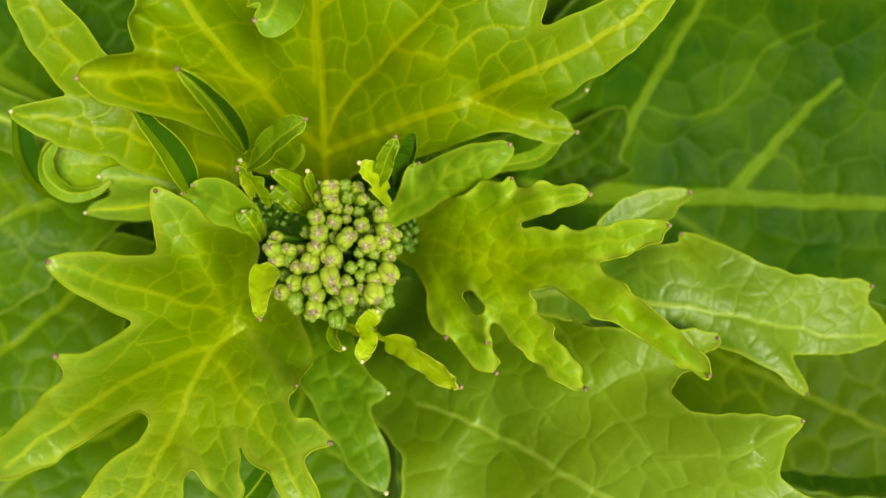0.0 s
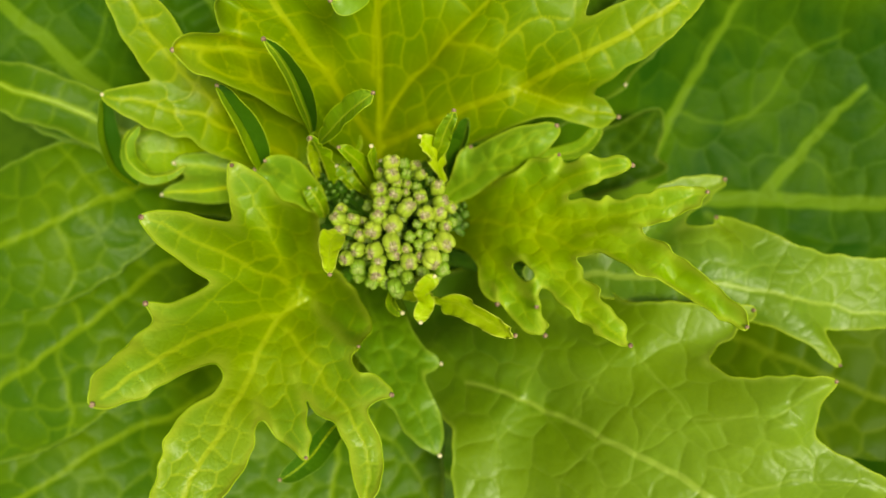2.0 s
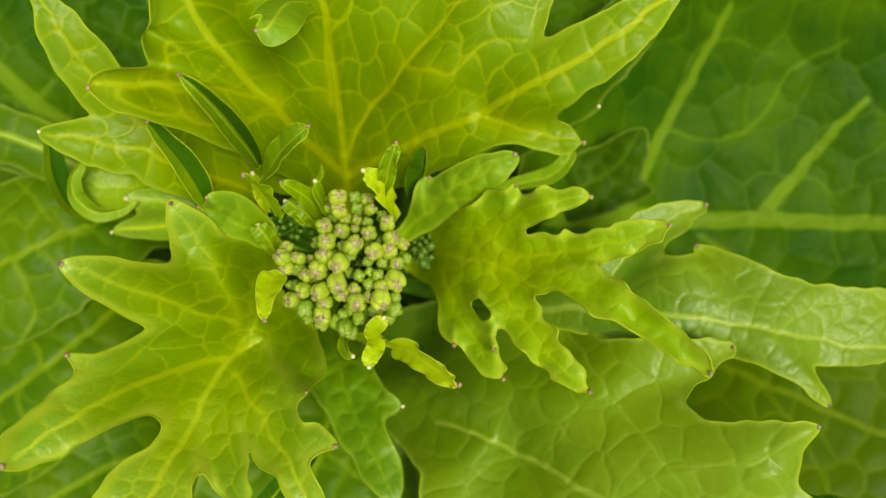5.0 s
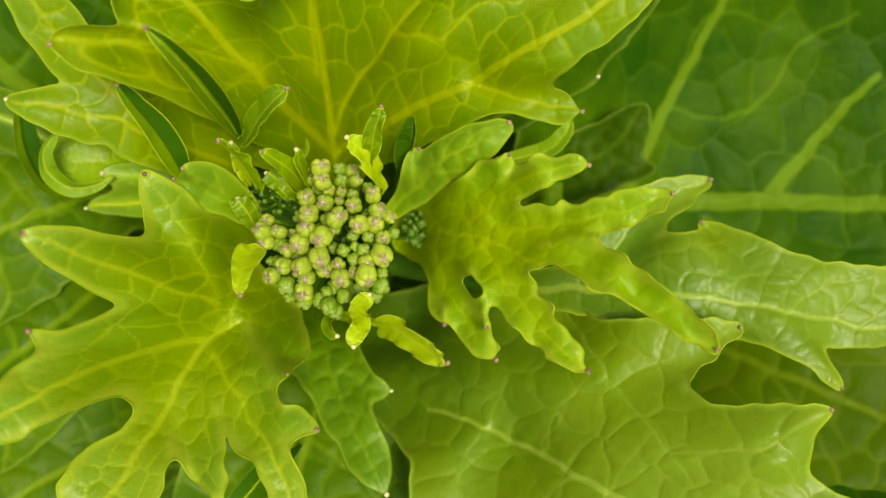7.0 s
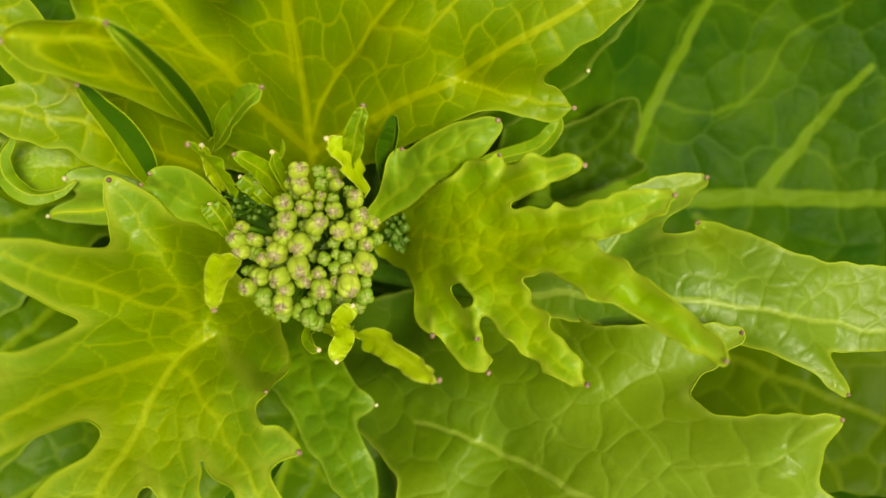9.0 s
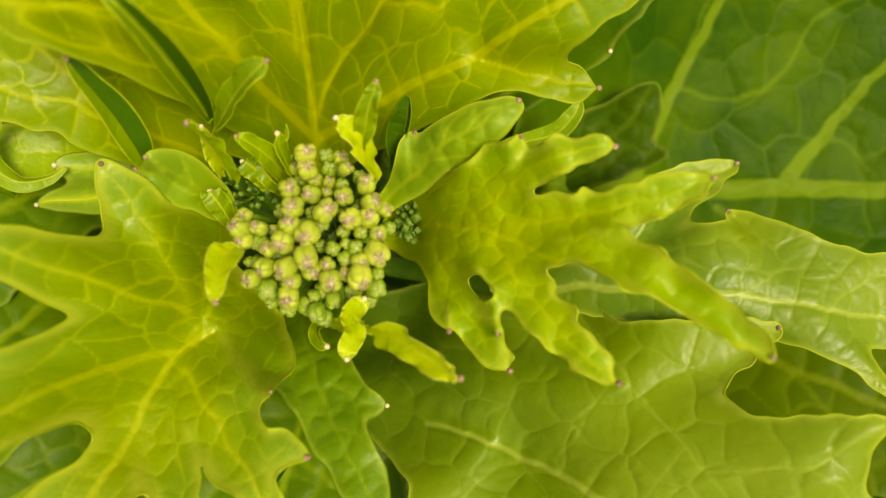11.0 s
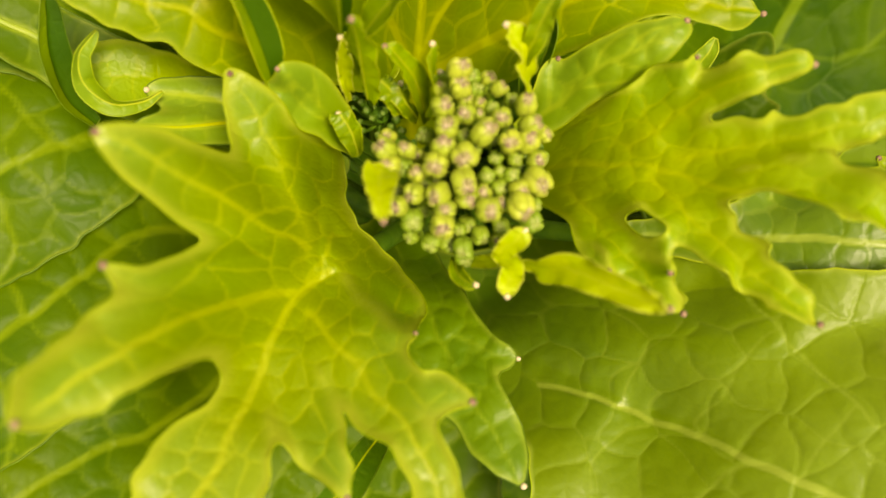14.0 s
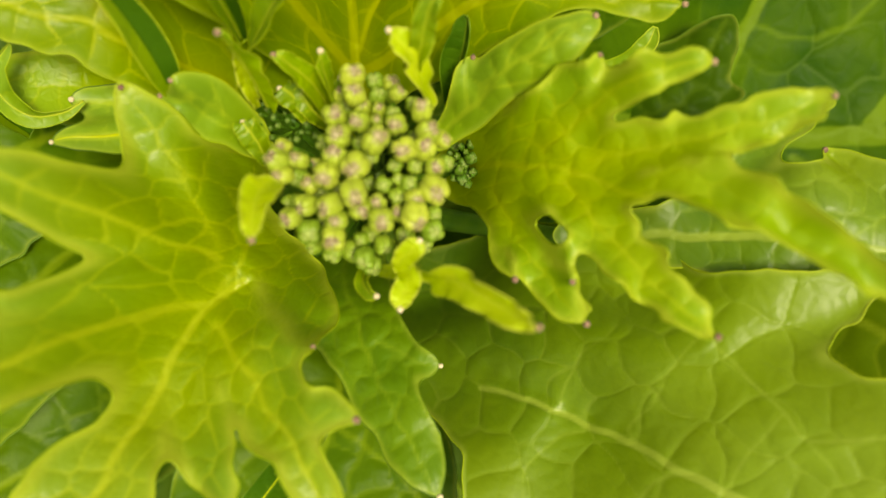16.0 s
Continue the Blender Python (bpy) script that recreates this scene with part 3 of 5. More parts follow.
def bud_mesh(name, r, tall, mat, seed):
    """A closed bud of four sepals with sunken seams that meet in a small crown; it stands on z = 0, its tip up."""
    across, down = 32, 16
    g = np.random.default_rng(seed)
    v, f, crown, seam = [], [], [], []
    for i in range(down + 1):
        t = i / down
        for j in range(across):
            b = 2 * np.pi * j / across
            lobe = np.cos(2 * b)
            square = (abs(np.cos(b)) ** 3.2 + abs(np.sin(b)) ** 3.2) ** (-1 / 3.2) / 1.1
            body = r * np.interp(t, (0, 0.12, 0.25, 0.42, 0.6, 0.75, 0.86, 0.94, 1.0), (0.30, 0.64, 0.86, 0.98, 1.0, 0.91, 0.74, 0.50, 0.20))
            body *= (1 + (square - 1) * 1.1) * (1 + 0.05 * np.cos(4 * b) * t)
            groove = math.exp(-abs(np.sin(2 * b)) / 0.16)
            body *= 1 - (0.09 + 0.34 * max(0.0, t - 0.45)) * groove
            z = tall * (t - 0.06 * groove * t) - 0.2 * r * max(0.0, (t - 0.86) / 0.14) + 0.16 * r * abs(np.sin(2 * b)) * min(1.0, max(0.0, (t - 0.72) / 0.2))
            v.append((body * np.cos(b), body * np.sin(b), z))
            crown.append(max(0.0, min(1.0, (t - 0.9 + 0.05 * math.sin(b + 2.0 * seed) + 0.03 * math.cos(2 * b + seed)) / 0.05)))
            seam.append(groove * (0.06 + 0.8 * min(1.0, max(0.0, (t - 0.88) / 0.06))))
    for i in range(down):
        for j in range(across):
            f.append((i * across + j, i * across + (j + 1) % across, (i + 1) * across + (j + 1) % across, (i + 1) * across + j))
    f.append(tuple(down * across + j for j in range(across)))
    v = np.array(v) * (1 + 0.05 * g.standard_normal((1, 3)))
    v[:, :2] += 0.12 * r * g.standard_normal(2) * (v[:, 2:] / tall) ** 2
    v *= 1 + 0.025 * waves(v[:, :2] + v[:, 2:] * 0.7, 1.3 * r, seed + 3)[:, None]
    ob = mesh_of(name, v, f, mat, None, "", crown=crown, seam=seam)
    me = ob.data
    bpy.data.objects.remove(ob)
    return me


# ---- the ground ----
def ground():
    n = 90
    u = np.sign(np.linspace(-1, 1, n)) * np.abs(np.linspace(-1, 1, n)) ** 4 * 60000.0
    x, y = np.meshgrid(u, u)
    p = np.column_stack([x.ravel(), y.ravel()])
    near = np.exp(-(np.hypot(p[:, 0], p[:, 1]) / 900.0) ** 2)
    z = near * (6 * waves(p, 130, 3) + 3 * waves(p, 37, 4)) - 8
    f = [(j * n + i, j * n + i + 1, (j + 1) * n + i + 1, (j + 1) * n + i) for j in range(n - 1) for i in range(n - 1)]
    ob = mesh_of("ground", np.column_stack([p, z]), f, SOIL)
    tagged(ob, "dark crumbly garden soil under the plant", "soil", kind="structure")


ground()

# ---- the plant ----
plant = new("mustard_plant")
tagged(plant, "leafy green mustard plant with a tight cluster of flower buds", "plant")

path = [(STEM_X - 2.0, STEM_Y + 1.0, -30), (STEM_X - 3, STEM_Y + 2, 80), (STEM_X - 1, STEM_Y, 180), (STEM_X, STEM_Y, 250), (STEM_X, STEM_Y, 292)]
stem_path = spline([(*p, 1) for p in path], 40)[:, :3]
mesh_of("stem", *tube(stem_path, np.linspace(8.0, 3.2, 40), 14), STEM, plant, "thick ribbed pale green stem")


def stalk(ob, row, mat, thick=1.6):
    """The leaf stalk, from the stem to the foot of the blade."""
    x, y, z = row[:3]
    way = np.array([x - STEM_X, y - STEM_Y])
    far = np.linalg.norm(way) + 1e-6
    foot = (STEM_X + way[0] / far * 2.5, STEM_Y + way[1] / far * 2.5, z - 22 - 0.5 * far)
    mid = (STEM_X + way[0] * 0.6, STEM_Y + way[1] * 0.6, z - 12 - 0.3 * far)
    p = spline([(*foot, 1), (*mid, 1), (x, y, z - 2.0, 1)], 14)[:, :3]
    mesh_of("petiole", *tube(p, np.linspace(thick * 1.3, thick * 0.7, 14), 9), STALK, ob)


def grown(leaf, blade, edge, rib, label, gland=GLAND, thick=1.6, **more):
    ob = leaf.build(plant, blade, edge, rib, label, gland, **more)
    x, y = leaf.axes[0][0][0, :2]
    stalk(ob, (x, y, float(leaf.field(np.array([[x, y]]))[1][0])), rib, thick)
    return ob


# leaves close round the stem, in a spiral; their shade is in the dark colour
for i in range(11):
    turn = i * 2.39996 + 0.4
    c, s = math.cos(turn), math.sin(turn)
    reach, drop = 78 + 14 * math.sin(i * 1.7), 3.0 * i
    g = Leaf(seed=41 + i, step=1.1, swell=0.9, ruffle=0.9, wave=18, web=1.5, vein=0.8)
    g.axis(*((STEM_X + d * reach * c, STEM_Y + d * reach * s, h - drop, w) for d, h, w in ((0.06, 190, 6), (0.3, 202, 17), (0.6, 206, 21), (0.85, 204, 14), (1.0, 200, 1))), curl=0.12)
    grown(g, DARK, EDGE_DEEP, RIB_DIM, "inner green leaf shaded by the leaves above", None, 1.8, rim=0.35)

# leaves low on the stem that close the gaps, coloured dark for shade
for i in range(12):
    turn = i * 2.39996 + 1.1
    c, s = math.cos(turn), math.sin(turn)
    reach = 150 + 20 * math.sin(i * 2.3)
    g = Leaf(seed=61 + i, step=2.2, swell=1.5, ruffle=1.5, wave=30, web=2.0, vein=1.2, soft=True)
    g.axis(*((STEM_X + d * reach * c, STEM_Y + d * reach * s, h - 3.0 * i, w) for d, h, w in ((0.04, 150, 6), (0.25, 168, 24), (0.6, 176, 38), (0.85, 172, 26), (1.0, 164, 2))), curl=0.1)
    grown(g, DARK, EDGE_DEEP, RIB_DIM, "dark green leaf low on the stem, coloured as in shade", None, 2.4, rim=0.35)

# the broad lower leaves, far under the cluster
g = Leaf(seed=11, step=0.75, cell=12.0, soft=True, fine=0.3, pitch=16, quilt=0.7, swell=1.0, ruffle=1.2, wave=26, web=2.0, vein=3.0)
g.axis((-17.1, 11.7, 210.0, 2.29), (20.5, 13.5, 216.0, 6.00), (46.5, 14.2, 221.0, 11.80), (61.6, 14.2, 225.0, 36.33), (76.7, 14.0, 228.0, 60.37), (104.2, 12.8, 234.0, 64.63), (130.2, 11.5, 238.0, 47.07), (155.4, 10.3, 240.0, 2.75), curl=0.55)
g.rib((43.3, 14.1), (48.9, 24.7), (54.7, 36.6), (60.8, 48.4), (67.0, 62.1), size=1.6)
g.rib((80.8, 16.5), (87.5, 24.2), (94.0, 32.5), (102.7, 42.2), size=1.6)
g.rib((69.2, 33.5), (74.3, 35.9), (78.4, 38.6), (82.2, 44.5), (84.0, 49.7), size=0.55)
g.rib((84.0, 49.7), (89.2, 52.3), (96.9, 55.5), size=0.5)
g.rib((54.7, 36.6), (63.8, 33.7), (69.2, 33.5), size=0.5)
g.rib((87.4, 23.8), (91.4, 24.5), (94.5, 22.5), (97.9, 17.0), size=0.5)
g.rib((56.3, 41.8), (63.0, 55.4), (81.6, 53.5), size=0.4)
g.rib((65.0, 9.9), (81.9, -1.8), (102.3, -11.7), size=0.8)
grown(g, DEEP, EDGE_DEEP, RIB_DEEP, "large dark green lower leaf with pale ribs", None, 2.6, rim=0.4, side=RIB_DIM)

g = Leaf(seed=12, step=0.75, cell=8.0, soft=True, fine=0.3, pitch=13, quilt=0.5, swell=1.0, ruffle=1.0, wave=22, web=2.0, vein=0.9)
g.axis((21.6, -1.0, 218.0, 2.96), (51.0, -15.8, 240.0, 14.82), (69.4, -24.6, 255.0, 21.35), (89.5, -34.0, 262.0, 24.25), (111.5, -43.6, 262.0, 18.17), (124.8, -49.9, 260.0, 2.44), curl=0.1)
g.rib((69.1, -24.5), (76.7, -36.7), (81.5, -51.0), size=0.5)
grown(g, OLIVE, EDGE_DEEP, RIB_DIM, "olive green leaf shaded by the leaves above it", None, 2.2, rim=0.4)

g = Leaf(seed=13, step=0.75, cell=7.0, soft=True, fine=0.3, pitch=13, quilt=0.5, swell=1.0, ruffle=1.0, wave=22, web=2.0, vein=0.75)
g.axis((-42.9, 5.9, 222.0, 2.18), (-67.4, 13.6, 250.0, 7.69), (-82.7, 8.2, 260.0, 14.61), (-99.6, -0.3, 262.0, 16.78), (-115.5, -7.3, 258.0, 9.73), (-128.2, -12.1, 252.0, 1.00), curl=-0.15)
g.rib((-82.7, 8.2), (-89.5, 16.7), (-97.2, 23.6), size=0.45)
g.rib((-92.6, 3.3), (-88.7, -7.5), (-92.0, -14.6), size=0.5)
grown(g, MID, EDGE_DEEP, RIB_DIM, "broad mid-green lower leaf with a yellowish midrib", None, 2.2, rim=0.2)

g = Leaf(seed=14, step=0.75, cell=7.0, soft=True, fine=0.3, pitch=13, quilt=0.5, swell=1.0, ruffle=1.0, wave=22, web=2.0, vein=0.75)
g.axis((-45.6, -8.6, 222.0, 2.17), (-68.0, -4.2, 246.0, 7.79), (-82.7, -17.0, 258.0, 15.82), (-99.4, -30.1, 260.0, 17.95), (-115.2, -42.2, 258.0, 9.60), (-125.4, -48.7, 254.0, 0.98), curl=-0.15)
g.rib((-87.0, -20.7), (-89.8, -14.6), (-92.2, -7.5), size=0.5)
g.rib((-92.4, -25.4), (-88.5, -38.5), (-91.6, -50.2), (-95.6, -62.3), size=0.45)
grown(g, MID, EDGE_DEEP, RIB_DIM, "broad mid-green lower leaf with a yellowish midrib", None, 2.2, rim=0.2)

g = Leaf(seed=15, step=0.75, cell=7.0, soft=True, fine=0.3, pitch=13, quilt=0.5, swell=1.0, ruffle=1.0, wave=22, web=2.0, vein=0.75)
g.axis((-50.1, -20.3, 210.0, 2.26), (-66.8, -39.0, 232.0, 8.19), (-82.9, -46.6, 244.0, 19.31), (-97.9, -56.8, 250.0, 19.91), (-114.7, -66.4, 250.0, 1.24), curl=0.1)
grown(g, MID, EDGE_DEEP, RIB_DIM, "mid-green lower leaf under a lobed leaf", None, 2.0, rim=0.2)

g = Leaf(seed=16, step=0.75, cell=8.0, soft=True, fine=0.3, pitch=13, quilt=0.5, swell=1.0, ruffle=1.0, wave=22, web=2.0, vein=2.2)
g.axis((-48.8, 14.6, 222.0, 2.18), (-70.3, 25.8, 240.0, 5.39), (-85.4, 33.6, 258.0, 13.65), (-94.7, 42.6, 266.0, 17.93), (-105.9, 51.6, 268.0, 17.79), (-119.0, 62.8, 264.0, 1.21), curl=0.1)
g.rib((-88.9, 36.4), (-82.5, 45.7), (-80.9, 56.2), size=0.45)
grown(g, DEEP, EDGE_DEEP, RIB_DIM, "dark green leaf with a broad pale midrib", None, 2.6, rim=0.2)

g = Leaf(seed=17, step=0.75, cell=8.0, swell=0.8, ruffle=0.8, wave=22, web=2.0, vein=0.75)
g.axis((-52.0, 12.8, 236.0, 1.64), (-70.4, 19.2, 262.0, 6.06), (-86.3, 26.4, 268.0, 5.65), (-99.5, 30.6, 270.0, 5.82), (-116.7, 35.1, 266.0, 0.95), curl=0.1)
grown(g, MID, EDGE_DEEP, RIB_DEEP, "pale green leaf partly hidden by lobes above it", None, 1.8, rim=0.2)

g = Leaf(seed=18, step=0.75, cell=7.0, soft=True, fine=0.3, pitch=13, quilt=0.5, swell=1.0, ruffle=1.0, wave=22, web=2.0, vein=0.75)
g.axis((-27.3, -14.3, 214.0, 2.24), (-27.0, -30.5, 238.0, 10.72), (-30.1, -45.3, 246.0, 23.12), (-32.1, -63.2, 250.0, 25.03), (-33.1, -81.5, 250.0, 1.24), curl=0.1)
g.rib((-27.7, -40.4), (-15.9, -48.8), (-8.3, -60.9), size=0.5)
grown(g, MID, EDGE_DEEP, RIB_DIM, "mid-green lower leaf in the gap between leaves", None, 2.0, rim=0.2)

g = Leaf(seed=19, step=0.75, cell=8.0, soft=True, fine=0.3, pitch=13, quilt=1.5, swell=1.0, ruffle=1.0, wave=22, web=2.0, vein=0.9)
g.axis((-8.0, 25.3, 212.0, 2.29), (4.9, 40.6, 226.0, 10.15), (14.3, 55.9, 234.0, 18.35), (22.4, 71.9, 238.0, 18.15), (31.0, 89.3, 238.0, 1.41), curl=0.1)
grown(g, DEEP, EDGE_DEEP, RIB_DIM, "dark green leaf behind the paler top leaf", None, 2.0, rim=0.2)

g = Leaf(seed=20, step=0.75, cell=8.0, soft=True, fine=0.3, pitch=13, quilt=1.5, swell=1.0, ruffle=1.0, wave=22, web=2.0, vein=0.9)
g.axis((-37.2, 20.5, 222.0, 2.19), (-45.6, 33.3, 244.0, 10.65), (-56.1, 47.8, 258.0, 18.78), (-65.3, 61.6, 262.0, 19.73), (-71.8, 76.8, 262.0, 1.24), curl=0.1)
grown(g, DEEP, EDGE_DEEP, RIB_DIM, "dark green leaf behind the paler top leaf", None, 2.0, rim=0.2)

# the lower right leaf
# ripe runs from the painted shade at the foot to the lighter tips
g = Leaf(seed=21, soft=True, step=0.36, fine=0.3, ripe=(0.12, 0.7), well=22, brink=22, pitch=9.0, quilt=0.24, swell=0.6, ruffle=0.5, wave=16, web=1.0, vein=0.7, cell=6.5, roll=0.3)
g.axis((-21.4, -12.5, 244.0, 7.88), (-11.5, -20.8, 254.0, 11.01), (-0.3, -28.7, 267.0, 11.71), (13.5, -34.7, 277.0, 16.65), (24.0, -39.4, 291.0, 19.48), (34.0, -46.0, 299.0, 19.51), (46.4, -54.2, 305.0, 17.82), (58.4, -63.4, 305.0, 11.22), (68.2, -71.5, 300.0, 1.93), curl=0.08, show=False)
g.axis((22.1, -28.2, 291.0, 12.36), (31.8, -21.9, 294.0, 7.73), (40.5, -19.1, 296.0, 4.63), (46.3, -16.8, 297.0, 2.61), (49.7, -15.8, 297.5, 0.60), show=False)
g.axis((33.6, -38.0, 301.0, 10.64), (43.0, -34.8, 308.0, 6.50), (50.8, -31.7, 312.0, 4.17), (55.5, -29.4, 314.0, 2.24), (58.4, -28.1, 314.0, 0.54), curl=0.2, show=False)
g.axis((10.0, -32.8, 279.0, 8.79), (3.5, -40.8, 280.0, 7.83), (2.2, -50.0, 282.0, 7.71), (5.0, -63.1, 284.0, 6.32), show=False, gland=False)
g.axis((41.6, -42.9, 306.0, 10.30), (48.3, -36.7, 311.0, 6.92), (52.7, -35.5, 312.5, 3.97), show=False, gland=False)
g.axis((49.7, -47.0, 309.0, 8.26), (58.1, -45.3, 311.0, 4.99), (64.9, -46.0, 312.0, 2.71), (70.4, -47.8, 312.0, 0.54), show=False)
g.axis((-12.1, -16.4, 256.0, 7.44), (4.6, -14.6, 264.0, 9.57), (19.5, -15.8, 276.0, 7.88), show=False, gland=False)
g.rib((56.0, -61.0), (45.3, -52.8), (34.4, -46.1), (26.0, -41.7), (17.1, -37.8), (6.2, -33.4), (-1.7, -31.6), size=1.1)
g.rib((22.9, -10.5), (28.2, -22.1), (31.4, -27.2), (35.1, -32.7), (36.9, -35.4), (43.3, -34.8), (49.6, -33.9), (53.6, -31.2), (57.5, -28.4), size=0.4)
g.rib((36.9, -35.4), (39.7, -39.7), (42.3, -45.0), (43.3, -49.9), size=0.3)
g.rib((49.1, -34.1), (52.9, -36.9), (55.8, -40.8), (56.9, -44.8), size=0.35)
g.rib((42.3, -51.0), (45.6, -48.3), (49.2, -46.3), (55.2, -45.5), (67.5, -46.4), size=0.45)
g.rib((20.9, -39.6), (18.6, -36.3), (22.0, -30.4), (24.9, -24.8), (28.7, -22.2), size=0.32)
g.rib((9.6, -34.7), (10.2, -31.2), (12.9, -25.4), (17.7, -21.8), size=0.3)
g.rib((28.7, -43.3), (30.3, -38.3), (33.1, -34.7), (35.1, -32.7), size=0.3)
g.rib((12.8, -36.8), (5.8, -40.2), (3.0, -45.3), (3.9, -53.6), size=0.32)
g.rib((23.4, -40.8), (18.7, -44.4), (14.9, -50.4), (15.4, -57.1), size=0.32)
g.rib((31.1, -44.5), (25.3, -48.3), (22.2, -54.0), size=0.32)
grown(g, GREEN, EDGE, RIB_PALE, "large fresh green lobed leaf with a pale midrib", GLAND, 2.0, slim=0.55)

# the leaf behind the right leaf
g = Leaf(seed=22, soft=True, step=0.4, fine=0.25, pitch=8.0, cell=5.0, quilt=0.12, swell=0.7, ruffle=0.5, wave=13, web=0.7, vein=0.7)
g.axis((11.6, -8.0, 276.0, 2.26), (23.9, -8.5, 283.0, 4.35), (36.0, -8.1, 287.0, 7.25), (47.9, -7.8, 290.0, 9.24), (60.7, -10.7, 292.0, 8.10), (74.3, -12.7, 292.0, 6.65), (82.7, -14.8, 290.0, 2.95), (86.6, -15.8, 289.0, 0.63), show=False, curl=-0.05)
g.rib((13.6, -8.6), (27.8, -8.7), (37.8, -9.3), (47.8, -10.6), (60.7, -13.1), (74.2, -15.8), (83.7, -16.1), size=1.0)
g.axis((54.7, -5.3, 289.0, 5.29), (51.2, 0.5, 284.0, 2.18), (48.2, 2.9, 282.0, 0.55), show=False)
g.axis((59.1, -14.8, 293.0, 4.64), (63.8, -20.1, 295.0, 2.44), (67.8, -25.7, 296.0, 0.50), show=False)
g.axis((72.8, -10.6, 291.0, 4.60), (79.2, -7.6, 290.0, 2.32), (82.5, -6.7, 290.0, 0.53), show=False)
g.axis((31.9, -2.7, 282.0, 4.39), (38.7, 5.9, 282.0, 4.19), (44.9, 9.2, 282.0, 2.87), (50.0, 11.2, 282.0, 0.66), rib=0.4)
g.rib((47.8, -10.6), (56.0, -6.5), (65.5, -7.5), size=0.3)
g.rib((60.7, -13.1), (67.1, -8.6), (75.0, -7.5), size=0.3)
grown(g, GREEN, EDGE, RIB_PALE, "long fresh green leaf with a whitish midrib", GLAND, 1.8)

# dark leaf added where the big lower leaf's foot lies in shade
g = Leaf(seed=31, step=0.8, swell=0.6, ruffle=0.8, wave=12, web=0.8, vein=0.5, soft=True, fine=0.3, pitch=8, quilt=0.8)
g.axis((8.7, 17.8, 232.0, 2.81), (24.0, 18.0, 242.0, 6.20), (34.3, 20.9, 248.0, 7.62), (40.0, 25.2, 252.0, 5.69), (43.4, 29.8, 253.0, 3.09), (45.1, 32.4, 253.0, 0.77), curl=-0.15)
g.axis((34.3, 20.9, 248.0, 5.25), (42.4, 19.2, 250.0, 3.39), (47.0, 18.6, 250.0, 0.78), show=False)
grown(g, DARK, EDGE_DEEP, RIB_DIM, "dark green leaf added in place of shade beside lobed leaves", None, 1.6)

# a dark lobed leaf and a pale slip behind the top leaf
g = Leaf(seed=23, step=0.8, swell=0.5, ruffle=0.6, wave=12, web=0.8, vein=0.5)
g.axis((1.3, 22.0, 262.0, 2.45), (15.0, 27.8, 270.0, 4.73), (24.3, 34.1, 278.0, 5.01), (31.0, 39.3, 284.0, 4.86), (37.8, 45.9, 288.0, 3.69), (42.8, 52.9, 290.0, 0.86))
g.axis((23.3, 32.0, 277.0, 3.43), (28.0, 31.8, 279.0, 1.81), (30.1, 31.5, 280.0, 0.45), show=False)
grown(g, DEEP, EDGE_DEEP, RIB_DEEP, "dark green toothed leaf behind the top leaf", GLAND_PALE, 1.6)
strip(plant, ((3.2, 12.5, 268.0, 0.95), (13.5, 16.7, 272.0, 1.40), (21.2, 18.3, 275.0, 1.84), (24.3, 21.0, 277.0, 1.37), (25.5, 23.5, 278.0, 0.45)), (0, 0.3, 1), FRESH, EDGE, RIB_SOFT, "pale narrow young leaf", fold=0.3)

# the top leaf
g = Leaf(seed=24, soft=True, step=0.36, well=18, brink=16, pitch=7.5, quilt=0.28, swell=0.5, ruffle=0.6, wave=12, web=1.0, vein=1.0, fine=0.5, cell=5.5, roll=0.2, grip=4.0, aged=3.0, ripe=(0.65, 0.45), bold=0.72)
g.axis((-21.6, 14.2, 256.0, 3.13), (-21.4, 25.0, 262.0, 9.17), (-21.1, 35.8, 283.0, 16.52), (-21.2, 41.8, 298.0, 19.27), (-21.6, 49.1, 308.0, 18.19), (-22.5, 59.0, 310.0, 10.45), (-23.1, 65.9, 308.0, 0.77), curl=0.05)
g.axis((-20.2, 21.1, 260.0, 4.32), (-5.5, 23.9, 284.0, 6.99), (6.3, 26.8, 297.0, 6.31), (17.0, 30.6, 306.0, 5.80), (26.6, 35.3, 311.0, 5.08), (35.0, 41.2, 312.0, 2.82), (39.3, 45.1, 312.0, 0.56), curl=-0.05)
g.axis((6.7, 26.7, 291.0, 4.31), (13.4, 23.8, 296.0, 2.94), (17.8, 22.1, 298.0, 2.80), (21.2, 21.2, 299.0, 2.17), (23.1, 20.8, 299.0, 1.03), (24.2, 20.7, 299.0, 0.41), rib=0.25, curl=-0.35)
g.axis((-22.0, 20.9, 261.0, 4.29), (-28.6, 25.4, 293.0, 8.28), (-34.2, 30.4, 311.0, 9.75), (-38.0, 35.3, 321.0, 8.27), (-40.7, 41.7, 325.0, 5.94), (-42.5, 46.9, 325.0, 0.68))
g.axis((-30.0, 27.5, 304.0, 6.5), (-35.0, 26.5, 317.0, 6.2), (-40.0, 24.9, 326.5, 5.2), (-44.0, 23.8, 331.5, 4.4), (-47.5, 23.0, 335.0, 2.9), (-50.3, 22.5, 337.0, 0.5), rib=0.25)
g.axis((-27.0, 20.0, 280.0, 2.6), (-32.0, 20.8, 295.0, 2.8), (-37.0, 21.6, 309.0, 2.6), (-41.5, 22.2, 319.0, 2.0), (-44.5, 22.6, 325.0, 1.2), show=False, gland=False)
